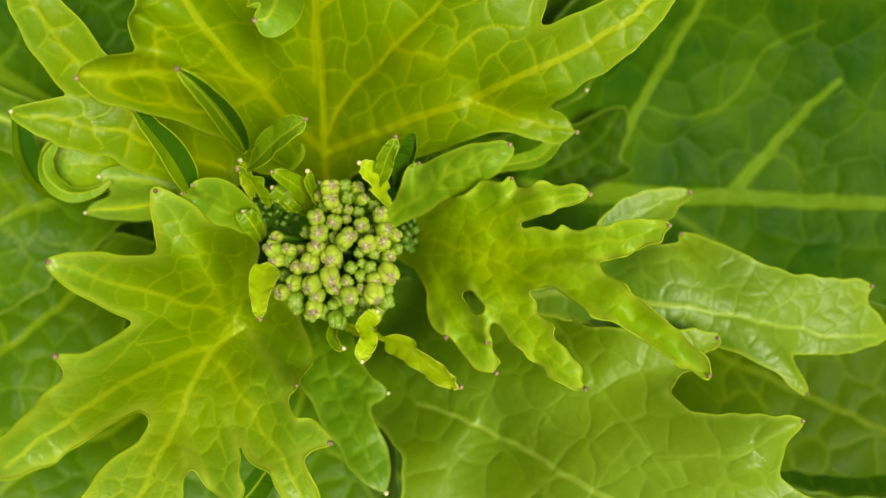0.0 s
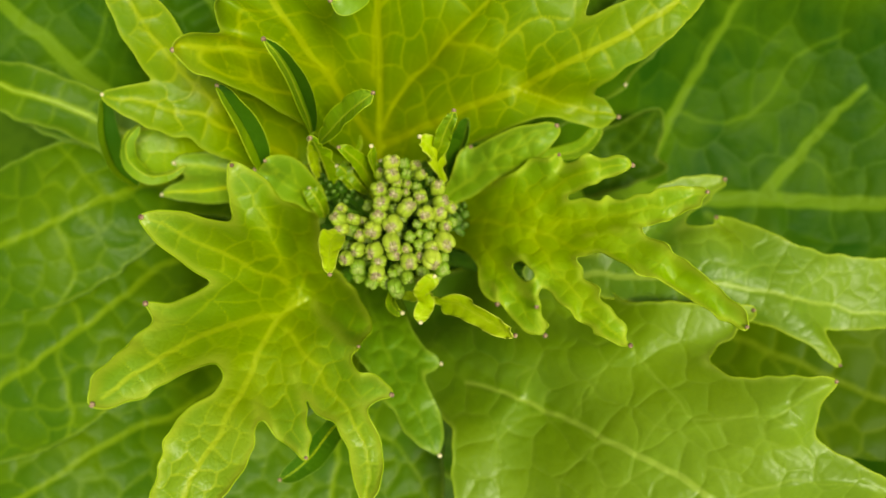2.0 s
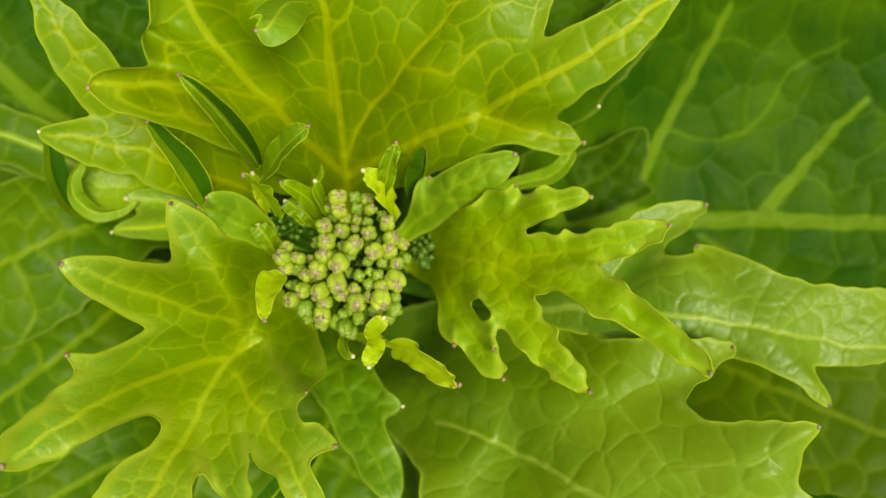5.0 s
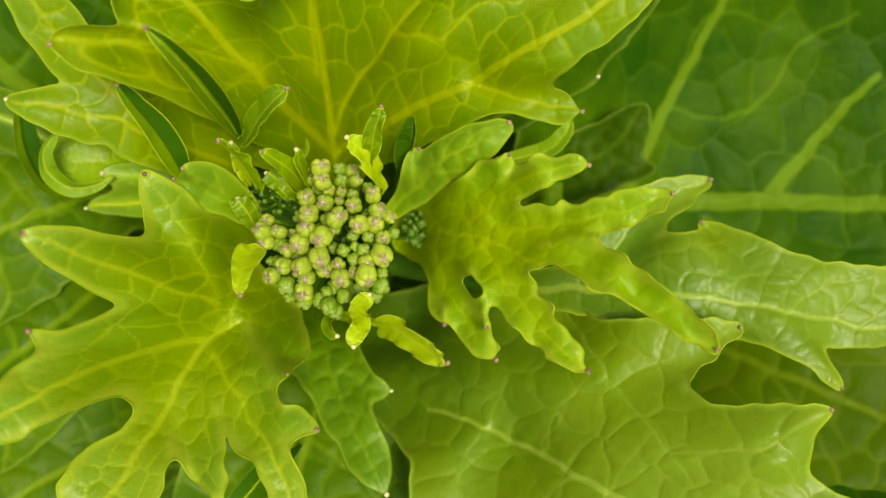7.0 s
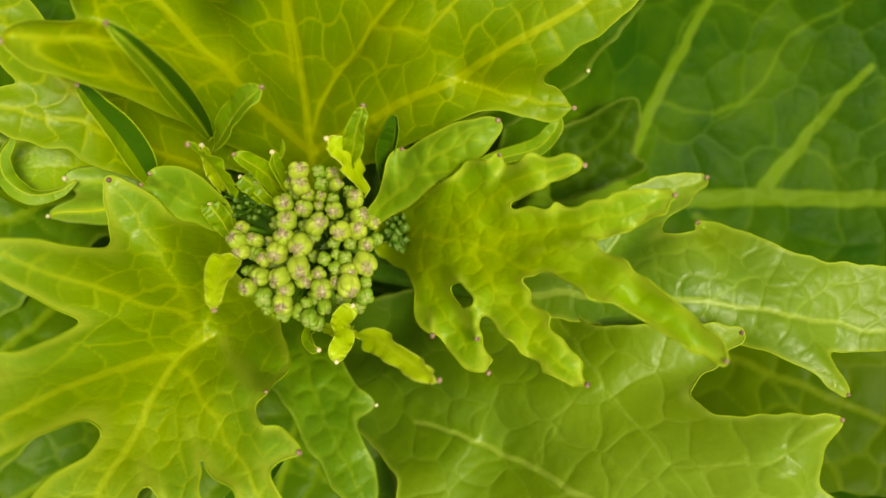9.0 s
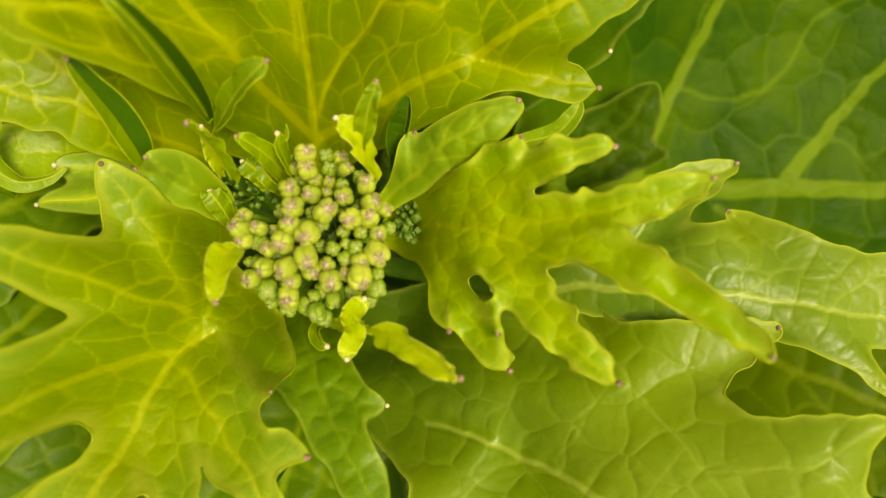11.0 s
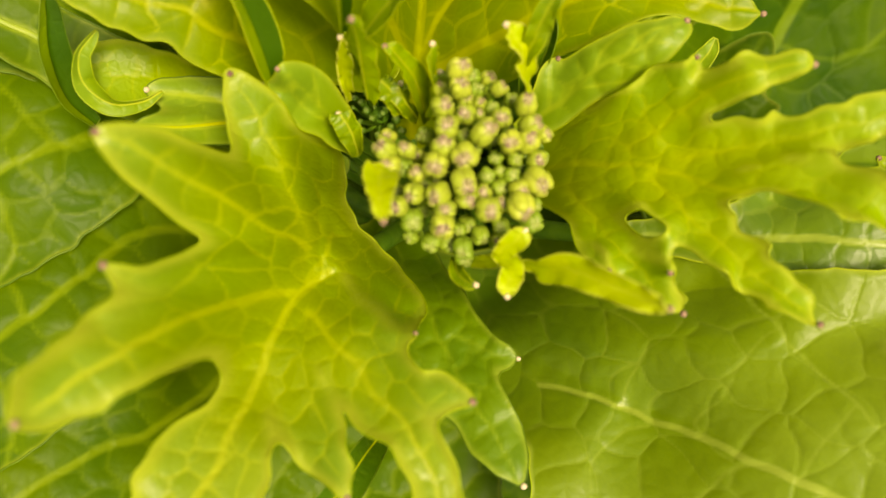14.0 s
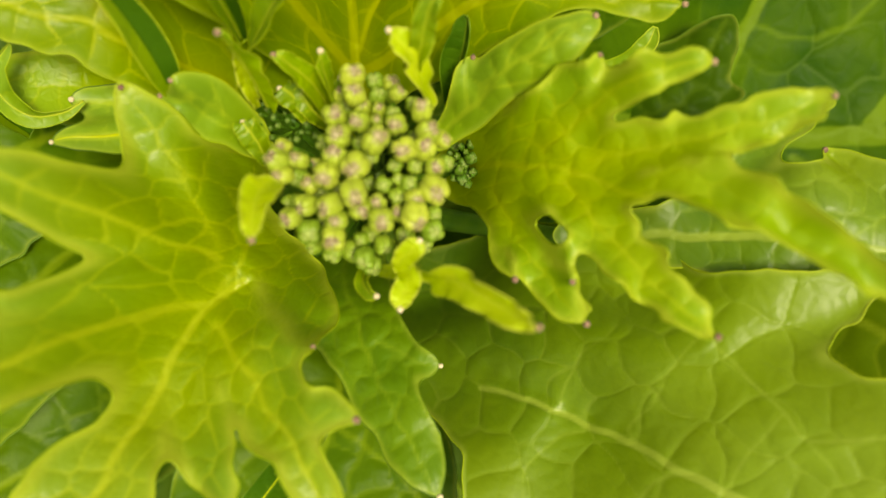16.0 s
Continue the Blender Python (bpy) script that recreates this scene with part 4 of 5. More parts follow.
g.axis((-20.7, 24.6, 264.0, 3.63), (-15.6, 30.8, 274.0, 6.35), (-7.3, 36.6, 290.0, 10.09), (-0.6, 41.6, 302.0, 14.90), (6.3, 47.4, 308.0, 12.50), (10.2, 55.4, 308.0, 0.77), rib=0.5)
g.rib((-22.4, 32.0), (-22.0, 39.6), (-20.1, 41.8), (-15.9, 45.8), size=0.35)
g.rib((-7.8, 36.6), (-0.6, 33.3), (2.0, 33.4), (6.1, 37.0), (14.2, 37.3), size=0.3)
g.axis((-35.5, 31.0, 319.0, 5.5), (-40.5, 31.0, 325.5, 4.5), (-43.0, 32.0, 327.0, 3.2), (-45.3, 33.0, 328.0, 1.5), show=False, gland=False)
g.rib((-49.8, 22.5), (-46.8, 22.8), (-43.7, 24.1), (-41.5, 24.9), (-39.3, 26.0), (-35.2, 31.2), size=0.3)
g.rib((-46.8, 22.8), (-47.0, 21.3), (-45.2, 20.4), (-43.1, 20.3), (-41.2, 21.6), (-41.2, 24.7), size=0.26)
g.rib((-41.5, 24.9), (-42.5, 27.2), (-43.0, 29.8), (-42.0, 31.4), (-37.7, 33.7), size=0.28)
g.rib((-44.9, 26.7), (-44.5, 25.4), (-44.8, 23.7), size=0.2)
g.rib((-41.2, 21.6), (-40.2, 20.9), (-37.9, 21.2), (-34.0, 23.0), (-30.5, 26.0), size=0.26)
grown(g, LIME_BROAD, EDGE, RIB, "large yellow-green lobed leaf rising beside the buds", GLAND, 2.0, rim=0.13)

strip(plant, ((-23.0, 43.0, 308.0, 1.5), (-24.2, 39.5, 319.0, 3.2), (-24.8, 36.0, 326.0, 3.9), (-25.2, 33.2, 329.5, 3.6), (-26.0, 31.6, 330.5, 2.2), (-27.5, 31.3, 330.5, 0.5)), (0.05, -0.1, 1), FRESH, EDGE, RIB_SOFT, "small blunt green lobe bent forward", fold=-0.3, gland=GLAND)

# the lower left lobes of the top leaf, under its upper part
g = Leaf(seed=34, soft=True, step=0.38, pitch=7.0, quilt=0.28, swell=0.4, ruffle=0.5, wave=11, web=0.6, vein=0.5, fine=0.5, cell=5.0, roll=0.25, aged=5.0, ripe=(0.6, 0.4), bold=0.55)
g.axis((-39.8, 15.5, 276.0, 4.40), (-45.0, 17.0, 288.0, 5.34), (-49.5, 18.1, 295.0, 5.50), (-54.2, 19.8, 299.0, 4.78), (-59.2, 20.4, 301.0, 4.43), (-63.6, 21.0, 303.0, 3.53), (-67.1, 21.6, 304.0, 2.21), (-69.8, 22.1, 304.0, 0.55), curl=-0.25, rib=0.55)
g.axis((-50.9, 20.8, 297.0, 3.88), (-54.4, 24.8, 300.0, 4.37), (-58.3, 28.7, 304.0, 4.62), (-61.5, 33.3, 308.0, 4.50), (-64.2, 38.1, 311.0, 3.70), (-66.4, 41.9, 312.0, 1.75), (-67.5, 43.4, 312.0, 0.44), rib=0.5)
g.axis((-30.0, 19.5, 272.0, 5.0), (-38.0, 22.0, 287.0, 6.0), (-46.0, 24.0, 299.0, 5.0), (-52.0, 26.0, 302.0, 3.0), show=False, gland=False)
grown(g, LIME_BROAD, EDGE, RIB, "lower lobes of a large yellow-green leaf", GLAND_PALE, 1.6, rim=0.13)

# small leaves beside the top leaf
strip(plant, ((-72.5, 10.0, 272.0, 1.16), (-75.2, 13.0, 277.0, 2.49), (-75.6, 17.7, 283.0, 2.74), (-75.0, 22.5, 287.0, 1.72), (-74.8, 25.0, 289.0, 0.53)), (0.5, 0.2, 0.8), FRESH, EDGE_DEEP, RIB_DEEP, "narrow dark green folded young leaf", fold=0.5, inner=FOLDED)
g = Leaf(seed=33, step=0.4, soft=True, swell=0.3, ruffle=0.3, wave=9, web=0.6, vein=0.3, quilt=0.0, cell=4.0, roll=0.5)
g.axis((-51.2, 17.4, 268.0, 1.91), (-57.3, 16.6, 273.0, 3.02), (-62.1, 16.0, 277.0, 4.09), (-67.0, 16.0, 279.0, 4.94), (-70.0, 17.0, 280.0, 3.12), gland=False, rib=0.3, curl=0.3)
grown(g, SOFT, EDGE, RIB_SOFT, "yellow-green young leaf with a rolled margin", None, 1.2)
strip(plant, ((-59.8, 12.7, 283.0, 0.44), (-62.5, 10.8, 284.0, 1.20), (-66.3, 10.1, 286.0, 1.73), (-69.5, 12.5, 288.0, 1.81), (-69.6, 16.0, 290.0, 1.58), (-67.1, 19.1, 291.0, 0.42)), (-0.2, 0.3, 1), FRESH, EDGE, RIB_SOFT, "rolled tip of a yellow-green young leaf", fold=-0.55)
g = Leaf(seed=25, step=0.6, swell=0.3, ruffle=0.4, wave=9, web=0.5, vein=0.35)
g.axis((-34.4, 4.1, 268.0, 1.76), (-45.9, 8.9, 276.0, 3.38), (-54.8, 8.2, 281.0, 2.85), (-59.9, 7.3, 284.0, 2.15), (-63.7, 6.6, 284.5, 0.43))
g.axis((-41.7, 6.9, 274.0, 3.42), (-51.3, 12.3, 277.0, 3.37), (-58.6, 13.1, 279.0, 2.66), (-62.2, 13.5, 280.0, 0.55), rib=0.25)
grown(g, FRESH, EDGE_DEEP, RIB, "small green two-lobed young leaf", GLAND_PALE, 1.0)

# the lower left leaf
g = Leaf(seed=26, soft=True, step=0.34, well=24, brink=15.5, pitch=5.2, quilt=0.22, swell=0.5, ruffle=0.85, wave=10, web=0.5, vein=0.5, fine=0.45, cell=3.6, roll=0.85, pale=1.4)
g.axis((-34.8, -14.6, 285.0, 2.17), (-39.1, -17.6, 292.0, 4.58), (-41.2, -22.5, 299.0, 5.19), (-43.1, -28.2, 305.0, 3.26), (-44.7, -33.0, 310.0, 3.89), (-46.6, -37.4, 315.0, 6.44), (-48.7, -41.9, 318.0, 6.12), (-51.4, -46.8, 319.0, 4.50), (-54.5, -51.8, 318.0, 2.61), (-57.4, -56.1, 316.0, 0.53), curl=0.05, rib=0.85)
g.axis((-37.6, -11.0, 295.0, 4.72), (-41.1, -9.8, 303.0, 6.06), (-45.2, -7.4, 313.0, 5.32), (-48.8, -5.6, 320.0, 4.37), (-51.9, -4.0, 325.0, 3.21), (-54.4, -3.1, 327.0, 1.66), (-55.8, -2.4, 327.0, 0.58), curl=-0.25, rib=0.6)
g.axis((-37.7, -9.7, 294.0, 4.55), (-40.0, -3.0, 299.0, 5.22), (-42.3, 2.5, 303.0, 4.12), (-44.3, 6.4, 306.0, 2.70), (-45.9, 8.7, 308.0, 0.67), rib=0.35, curl=-0.2)
g.axis((-40.0, -12.2, 303.0, 4.40), (-44.3, -13.6, 312.0, 3.69), (-48.5, -15.2, 318.0, 2.30), (-51.9, -16.6, 322.0, 1.72), (-53.8, -16.0, 325.0, 1.01), (-55.1, -15.5, 325.5, 0.42), show=False)
g.axis((-39.6, -17.3, 294.0, 2.47), (-43.0, -18.1, 302.0, 3.92), (-45.7, -19.1, 311.0, 4.81), (-49.0, -20.7, 321.0, 4.49), (-51.9, -23.1, 328.0, 3.77), (-54.8, -25.3, 332.0, 3.49), (-57.6, -27.7, 334.0, 2.50), (-59.5, -29.4, 334.5, 0.70), curl=0.7, rib=0.75)
g.axis((-51.8, -19.2, 322.0, 1.71), (-53.7, -20.1, 327.0, 1.32), (-55.0, -20.9, 329.0, 0.98), show=False, gland=False)
g.axis((-39.9, -25.9, 302.0, 4.40), (-37.2, -31.3, 307.0, 3.98), (-34.5, -35.7, 312.0, 2.93), (-32.6, -38.5, 315.0, 1.53), (-31.8, -40.2, 316.0, 0.45), curl=-0.35, show=False)
g.axis((-37.1, -20.0, 298.0, 4.22), (-32.4, -24.8, 304.0, 4.65), (-28.6, -29.7, 309.0, 3.94), (-24.9, -33.5, 313.0, 2.74), (-22.0, -38.2, 315.0, 2.71), (-21.4, -43.0, 316.0, 2.33), (-21.8, -46.4, 316.0, 1.07), (-22.1, -47.4, 316.0, 0.36), curl=0.2, rib=0.6)
g.axis((-30.9, -24.7, 305.0, 3.86), (-24.8, -29.1, 311.0, 2.97), (-21.1, -29.2, 314.0, 2.19), (-19.0, -29.5, 315.0, 1.27), (-17.9, -30.0, 315.0, 0.36), show=False, curl=-0.2)
g.axis((-31.1, -21.9, 303.0, 2.54), (-27.1, -22.9, 306.0, 1.92), (-24.9, -22.9, 308.0, 0.76), (-23.9, -22.7, 308.0, 0.30), show=False)
g.axis((-35.9, 2.2, 286.0, 2.82), (-36.2, -5.0, 288.0, 3.43), (-36.3, -12.5, 288.0, 3.63), show=False, gland=False)
g.axis((-37.6, -13.2, 290.0, 2.53), (-33.9, -18.7, 294.0, 3.09), (-29.2, -21.8, 303.0, 1.96), show=False, gland=False)
g.axis((-34.6, -7.9, 285.0, 3.56), (-29.4, -13.7, 290.0, 3.89), (-24.6, -19.1, 297.0, 2.94), show=False, gland=False)
g.rib((-39.0, -17.6), (-35.9, -12.6), (-34.6, -8.3), size=0.55)
grown(g, LIME, EDGE, RIB_SOFT, "broad yellow-green lobed leaf with purple lobe tips", GLAND, 1.6, rim=0.15)

# the leaf below the cluster
g = Leaf(seed=27, step=0.5, soft=True, fine=0.35, well=20, brink=14, pitch=6, quilt=0.4, swell=0.35, ruffle=0.6, wave=9, web=0.6, vein=0.32)
g.axis((-25.2, -7.8, 272.0, 5.73), (-22.0, -16.9, 278.0, 6.64), (-16.9, -28.3, 288.0, 5.00), (-12.1, -37.0, 292.5, 3.64), (-9.8, -41.3, 294.0, 1.50), (-8.9, -42.9, 294.0, 0.50))
g.axis((-28.1, -7.8, 272.0, 3.44), (-29.5, -14.7, 278.0, 3.98), (-26.1, -20.2, 281.0, 3.91), show=False, gland=False)
g.axis((-17.3, -23.3, 285.0, 4.67), (-11.9, -25.7, 287.0, 2.10), (-8.6, -26.5, 287.5, 0.42), rib=0.3)
grown(g, INNER, EDGE_DEEP, RIB_DIM, "narrow fresh green leaf below the buds", GLAND_PALE, 1.2)
strip(plant, ((-26.4, -36.8, 276.0, 1.11), (-29.9, -40.1, 284.0, 2.54), (-33.4, -44.5, 289.0, 2.87), (-36.6, -47.1, 291.0, 1.62), (-38.6, -48.1, 292.0, 0.30)), (0.5, 0.3, 0.8), FOLDED, EDGE_DEEP, RIB, "small dark green folded leaf", fold=0.5, gland=GLAND)

# the right leaf
g = Leaf(seed=28, step=0.32, soft=True, fine=0.3, well=24, brink=14.5, frill=0.25, pitch=5.0, quilt=0.22, swell=0.45, ruffle=0.95, wave=6.5, web=0.35, vein=0.42, jag=0.36, cell=3.2, roll=0.40, pale=1.1)
g.axis((-4.8, 2.9, 282.0, 4.48), (0.4, 1.5, 291.0, 6.62), (6.0, -0.2, 297.0, 6.40), (11.0, -2.5, 304.0, 4.76), (14.5, -4.8, 311.0, 2.09), (18.1, -4.1, 316.0, 2.30), (21.8, -6.0, 319.5, 3.33), (26.4, -9.3, 322.5, 2.47), (31.8, -13.3, 325.0, 2.08), (35.6, -16.7, 326.0, 1.29), (37.3, -18.2, 326.0, 0.34), curl=0.8, show=False)
g.axis((10.7, -0.1, 303.0, 3.39), (15.9, -0.2, 309.0, 3.47), (20.5, 0.4, 314.0, 2.90), (25.5, 1.2, 318.0, 2.65), (30.0, 2.5, 320.0, 1.99), (32.5, 3.2, 320.0, 1.08), (33.5, 3.5, 320.0, 0.36), curl=0.25, rib=0.35)
g.axis((5.8, 2.0, 298.0, 3.90), (10.1, 5.0, 306.0, 3.34), (12.9, 7.0, 312.0, 2.56), (15.9, 7.9, 315.5, 2.41), (19.3, 8.4, 317.0, 1.84), (21.4, 8.6, 317.0, 0.92), (22.3, 8.6, 317.0, 0.37), curl=-0.2, rib=0.3)
g.axis((3.4, 5.2, 297.0, 3.10), (7.5, 8.0, 304.0, 2.98), (10.1, 9.8, 309.0, 1.45), (11.3, 11.3, 311.0, 0.38), show=False)
g.axis((7.9, -2.1, 298.0, 3.70), (10.5, -7.6, 306.0, 3.91), (13.1, -12.1, 311.0, 3.22), (16.5, -16.7, 315.0, 2.67), (19.6, -19.8, 317.5, 1.72), (21.1, -21.2, 318.0, 0.72), (21.7, -21.6, 318.0, 0.30), curl=0.3, rib=0.4)
g.axis((-0.3, -1.5, 290.0, 3.86), (1.1, -6.6, 295.0, 2.60), (3.1, -11.7, 300.0, 2.42), (5.9, -16.3, 305.0, 2.45), (7.8, -19.0, 308.0, 1.25), (8.9, -20.2, 308.0, 0.30), curl=-0.2, rib=0.3)
g.axis((8.5, -9.8, 306.0, 1.07), (7.2, -12.4, 310.0, 0.86), (7.4, -14.6, 312.0, 0.38), (7.5, -15.1, 312.0, 0.30), show=False)
g.axis((-0.2, -9.4, 297.0, 1.44), (0.2, -13.1, 301.0, 0.90), (1.0, -14.7, 303.0, 0.30), show=False)
g.axis((-1.9, 7.8, 286.0, 2.20), (0.6, 9.0, 291.0, 0.96), (1.3, 9.3, 292.0, 0.53), show=False, gland=False)
g.rib((-4.8, 2.9), (0.4, 1.5), (6.0, -0.2), (11.0, -2.5), (15.5, -5.8), (19.1, -6.5), size=0.7)
g.rib((8.6, -1.5), (7.4, 2.0), (6.0, 5.1), (7.4, 7.2), size=0.2)
grown(g, SOFT, EDGE, RIB_SOFT, "deeply lobed yellow-green leaf with frilled margins", GLAND, 1.4, rim=0.14)
g = Leaf(seed=29, step=0.5, soft=True, pitch=5, quilt=0.5, swell=0.3, ruffle=0.4, wave=8, web=0.5, vein=0.35)
g.axis((-7.7, 5.8, 284.0, 1.63), (-4.1, 8.7, 290.0, 2.73), (0.1, 12.0, 297.0, 3.63), (5.2, 14.3, 302.0, 3.53), (9.3, 15.9, 305.0, 2.51), (11.6, 17.4, 306.0, 0.38), curl=-0.25)
g.axis((-3.6, 11.2, 291.0, 2.30), (-4.2, 13.5, 293.0, 1.45), (-3.3, 15.1, 295.0, 0.41), show=False)
grown(g, FRESH, EDGE, RIB_SOFT, "small green lobe of a young leaf", GLAND, 1.0)
strip(plant, ((-5.5, 10.8, 283.0, 1.53), (-5.0, 14.8, 289.0, 2.75), (-4.2, 17.7, 293.0, 2.28), (-3.8, 20.5, 296.0, 0.51)), (-0.3, 0.2, 0.8), FOLDED, EDGE_DEEP, RIB_DEEP, "small dark green folded leaf", fold=0.6)

# young leaves above the cluster
g = Leaf(seed=30, step=0.45, soft=True, pitch=4, quilt=0.4, swell=0.3, ruffle=0.5, wave=7, web=0.5, vein=0.3)
g.axis((-31.7, 3.3, 286.0, 1.28), (-34.5, 6.1, 293.0, 3.08), (-37.3, 8.3, 301.0, 3.13), (-39.2, 9.3, 308.0, 1.87), (-40.3, 10.0, 311.0, 0.55), curl=0.1)
g.axis((-37.1, 6.7, 296.0, 2.42), (-40.4, 8.1, 300.0, 1.48), (-42.8, 9.0, 302.0, 0.39), show=False)
grown(g, FRESH, EDGE, RIB_SOFT, "small fresh green young leaf beside the buds", GLAND, 0.9)
strip(plant, ((-41.8, 9.9, 301.0, 1.3), (-42.5, 12.7, 305.0, 2.5), (-43.7, 15.7, 310.0, 2.6), (-45.2, 18.2, 315.0, 1.85), (-46.2, 19.8, 317.5, 0.95), (-46.9, 20.6, 318.0, 0.37)), (0.3, 0.0, 0.95), FRESH, EDGE, RIB_SOFT, "dark green folded leaflet with a pale rim", fold=0.6, gland=GLAND, rim=0.13, inner=FOLDED, inner_from=7)
strip(plant, ((-33.1, 16.7, 300.0, 0.79), (-33.1, 17.7, 307.0, 1.70), (-33.4, 18.9, 318.0, 2.38), (-33.9, 20.2, 328.0, 2.14), (-34.9, 21.4, 335.0, 1.25), (-36.0, 22.4, 337.0, 0.61), (-36.5, 22.9, 337.5, 0.31)), (0.75, -0.55, 0.35), FRESH, EDGE, RIB_SOFT, "dark green folded leaflet with a purple tip", fold=0.7, gland=GLAND, rim=0.13, inner=FOLDED, inner_from=10)
strip(plant, ((-31.7, 13.7, 303.0, 1.19), (-29.4, 14.6, 309.0, 2.10), (-26.5, 16.3, 315.0, 2.48), (-23.7, 17.5, 320.0, 2.05), (-22.0, 18.3, 322.0, 1.14), (-21.2, 18.8, 322.5, 0.35)), (0.1, 0.2, 1), FRESH, EDGE, RIB_SOFT, "small green leaflet with a purple tip", fold=0.3, wavy=0.2, gland=GLAND)
strip(plant, ((-32.2, 9.0, 294.0, 0.42), (-32.5, 10.5, 298.0, 0.92), (-32.7, 12.5, 301.0, 1.20), (-33.0, 14.4, 305.0, 0.39)), (0.1, 0.1, 1), YELLOW, EDGE_PALE, YELLOW, "tiny twisted yellow bract with a pale tip", fold=0.5, wavy=0.35, gland=GLAND_PALE)
strip(plant, ((-29.5, 7.6, 301.0, 1.37), (-30.2, 9.9, 308.0, 2.25), (-30.7, 11.2, 316.0, 1.42), (-31.2, 11.6, 321.0, 0.43)), (0.2, 0.6, 1), SOFT, EDGE, RIB_SOFT, "tiny pale yellow-green leaflet", fold=0.4, wavy=0.3, gland=GLAND)

# yellow bracts in and round the cluster
strip(plant, ((-21.3, 6.8, 292.0, 0.83), (-23.4, 9.9, 302.0, 1.66), (-25.2, 11.2, 306.0, 1.43), (-26.6, 11.9, 309.0, 0.93), (-27.3, 12.2, 309.0, 0.28)), (0, 0.1, 1), SOFT, EDGE, RIB_SOFT, "tiny yellow-green bract", fold=0.25, wavy=0.15, gland=GLAND)
strip(plant, ((-20.3, 6.8, 292.0, 0.83), (-21.2, 8.9, 302.0, 1.66), (-21.7, 10.7, 307.0, 1.23), (-21.7, 12.3, 310.0, 0.46)), (0.3, 0.3, 1), SOFT, EDGE, RIB_SOFT, "tiny yellow-green bract", fold=0.25, wavy=0.12, gland=GLAND_PALE)
strip(plant, ((-8.5, 7.2, 301.0, 0.9), (-10.0, 9.5, 308.0, 1.5), (-11.1, 11.4, 312.0, 1.95), (-12.6, 12.6, 314.0, 1.1), (-13.3, 13.2, 315.0, 0.36)), (0.1, 0.2, 1), YELLOW, EDGE_PALE, YELLOW, "frilled yellow bract", fold=0.3, wavy=0.3, gland=GLAND_PALE)
strip(plant, ((-11.4, 9.8, 306.0, 0.8), (-9.9, 11.8, 312.0, 1.3), (-9.2, 13.8, 316.0, 1.4), (-8.3, 15.5, 319.0, 1.05), (-7.9, 16.6, 320.0, 0.44)), (0.1, 0.2, 1), LIME, EDGE, RIB_SOFT, "narrow yellow-green bract", fold=0.35, wavy=0.3, gland=GLAND)
strip(plant, ((-27.2, -2.9, 310.0, 0.94), (-28.0, -4.5, 314.0, 2.20), (-28.1, -6.9, 318.0, 1.70), (-27.9, -9.1, 320.5, 0.96), (-27.7, -10.4, 321.5, 0.44)), (0.1, 0.2, 1), YELLOW, EDGE_PALE, YELLOW, "bright yellow bract beside the buds", fold=0.35, wavy=0.2, gland=GLAND)
strip(plant, ((-15.8, -13.4, 298.0, 0.69), (-13.6, -13.5, 304.0, 0.95), (-12.3, -12.1, 307.0, 1.31), (-10.9, -10.8, 309.0, 1.30), (-10.5, -10.3, 309.0, 0.56)), (0, 0, 1), YELLOW, EDGE_PALE, YELLOW, "small yellow bract under the buds", fold=0.2, wavy=0.2, gland=GLAND_PALE)
strip(plant, ((-13.3, -12.5, 304.0, 0.86), (-11.8, -14.5, 307.0, 1.40), (-12.6, -16.6, 309.0, 1.38), (-12.8, -18.1, 309.5, 0.64)), (0, 0, 1), YELLOW, EDGE_PALE, YELLOW, "small yellow bract under the buds", fold=0.2, wavy=0.2, gland=GLAND_PALE)
strip(plant, ((-10.8, -13.7, 305.0, 0.7), (-9.0, -14.6, 309.0, 1.2), (-6.6, -15.0, 314.0, 2.1), (-3.8, -16.7, 319.0, 1.9), (-1.1, -18.4, 323.0, 1.55), (0.5, -19.5, 326.0, 0.85), (1.4, -19.9, 327.0, 0.34)), (0.1, -0.25, 1), YELLOW, EDGE_PALE, YELLOW, "long bright yellow folded bract", fold=0.5, wavy=0.45, gland=GLAND)
strip(plant, ((-17.9, -12.9, 296.0, 0.60), (-17.9, -14.9, 300.0, 1.07), (-16.8, -16.3, 303.0, 0.86), (-16.0, -16.6, 304.0, 0.38)), (0, -0.2, 1), FRESH, EDGE, RIB_SOFT, "small green bract under the buds", fold=0.4, gland=GLAND_PALE)

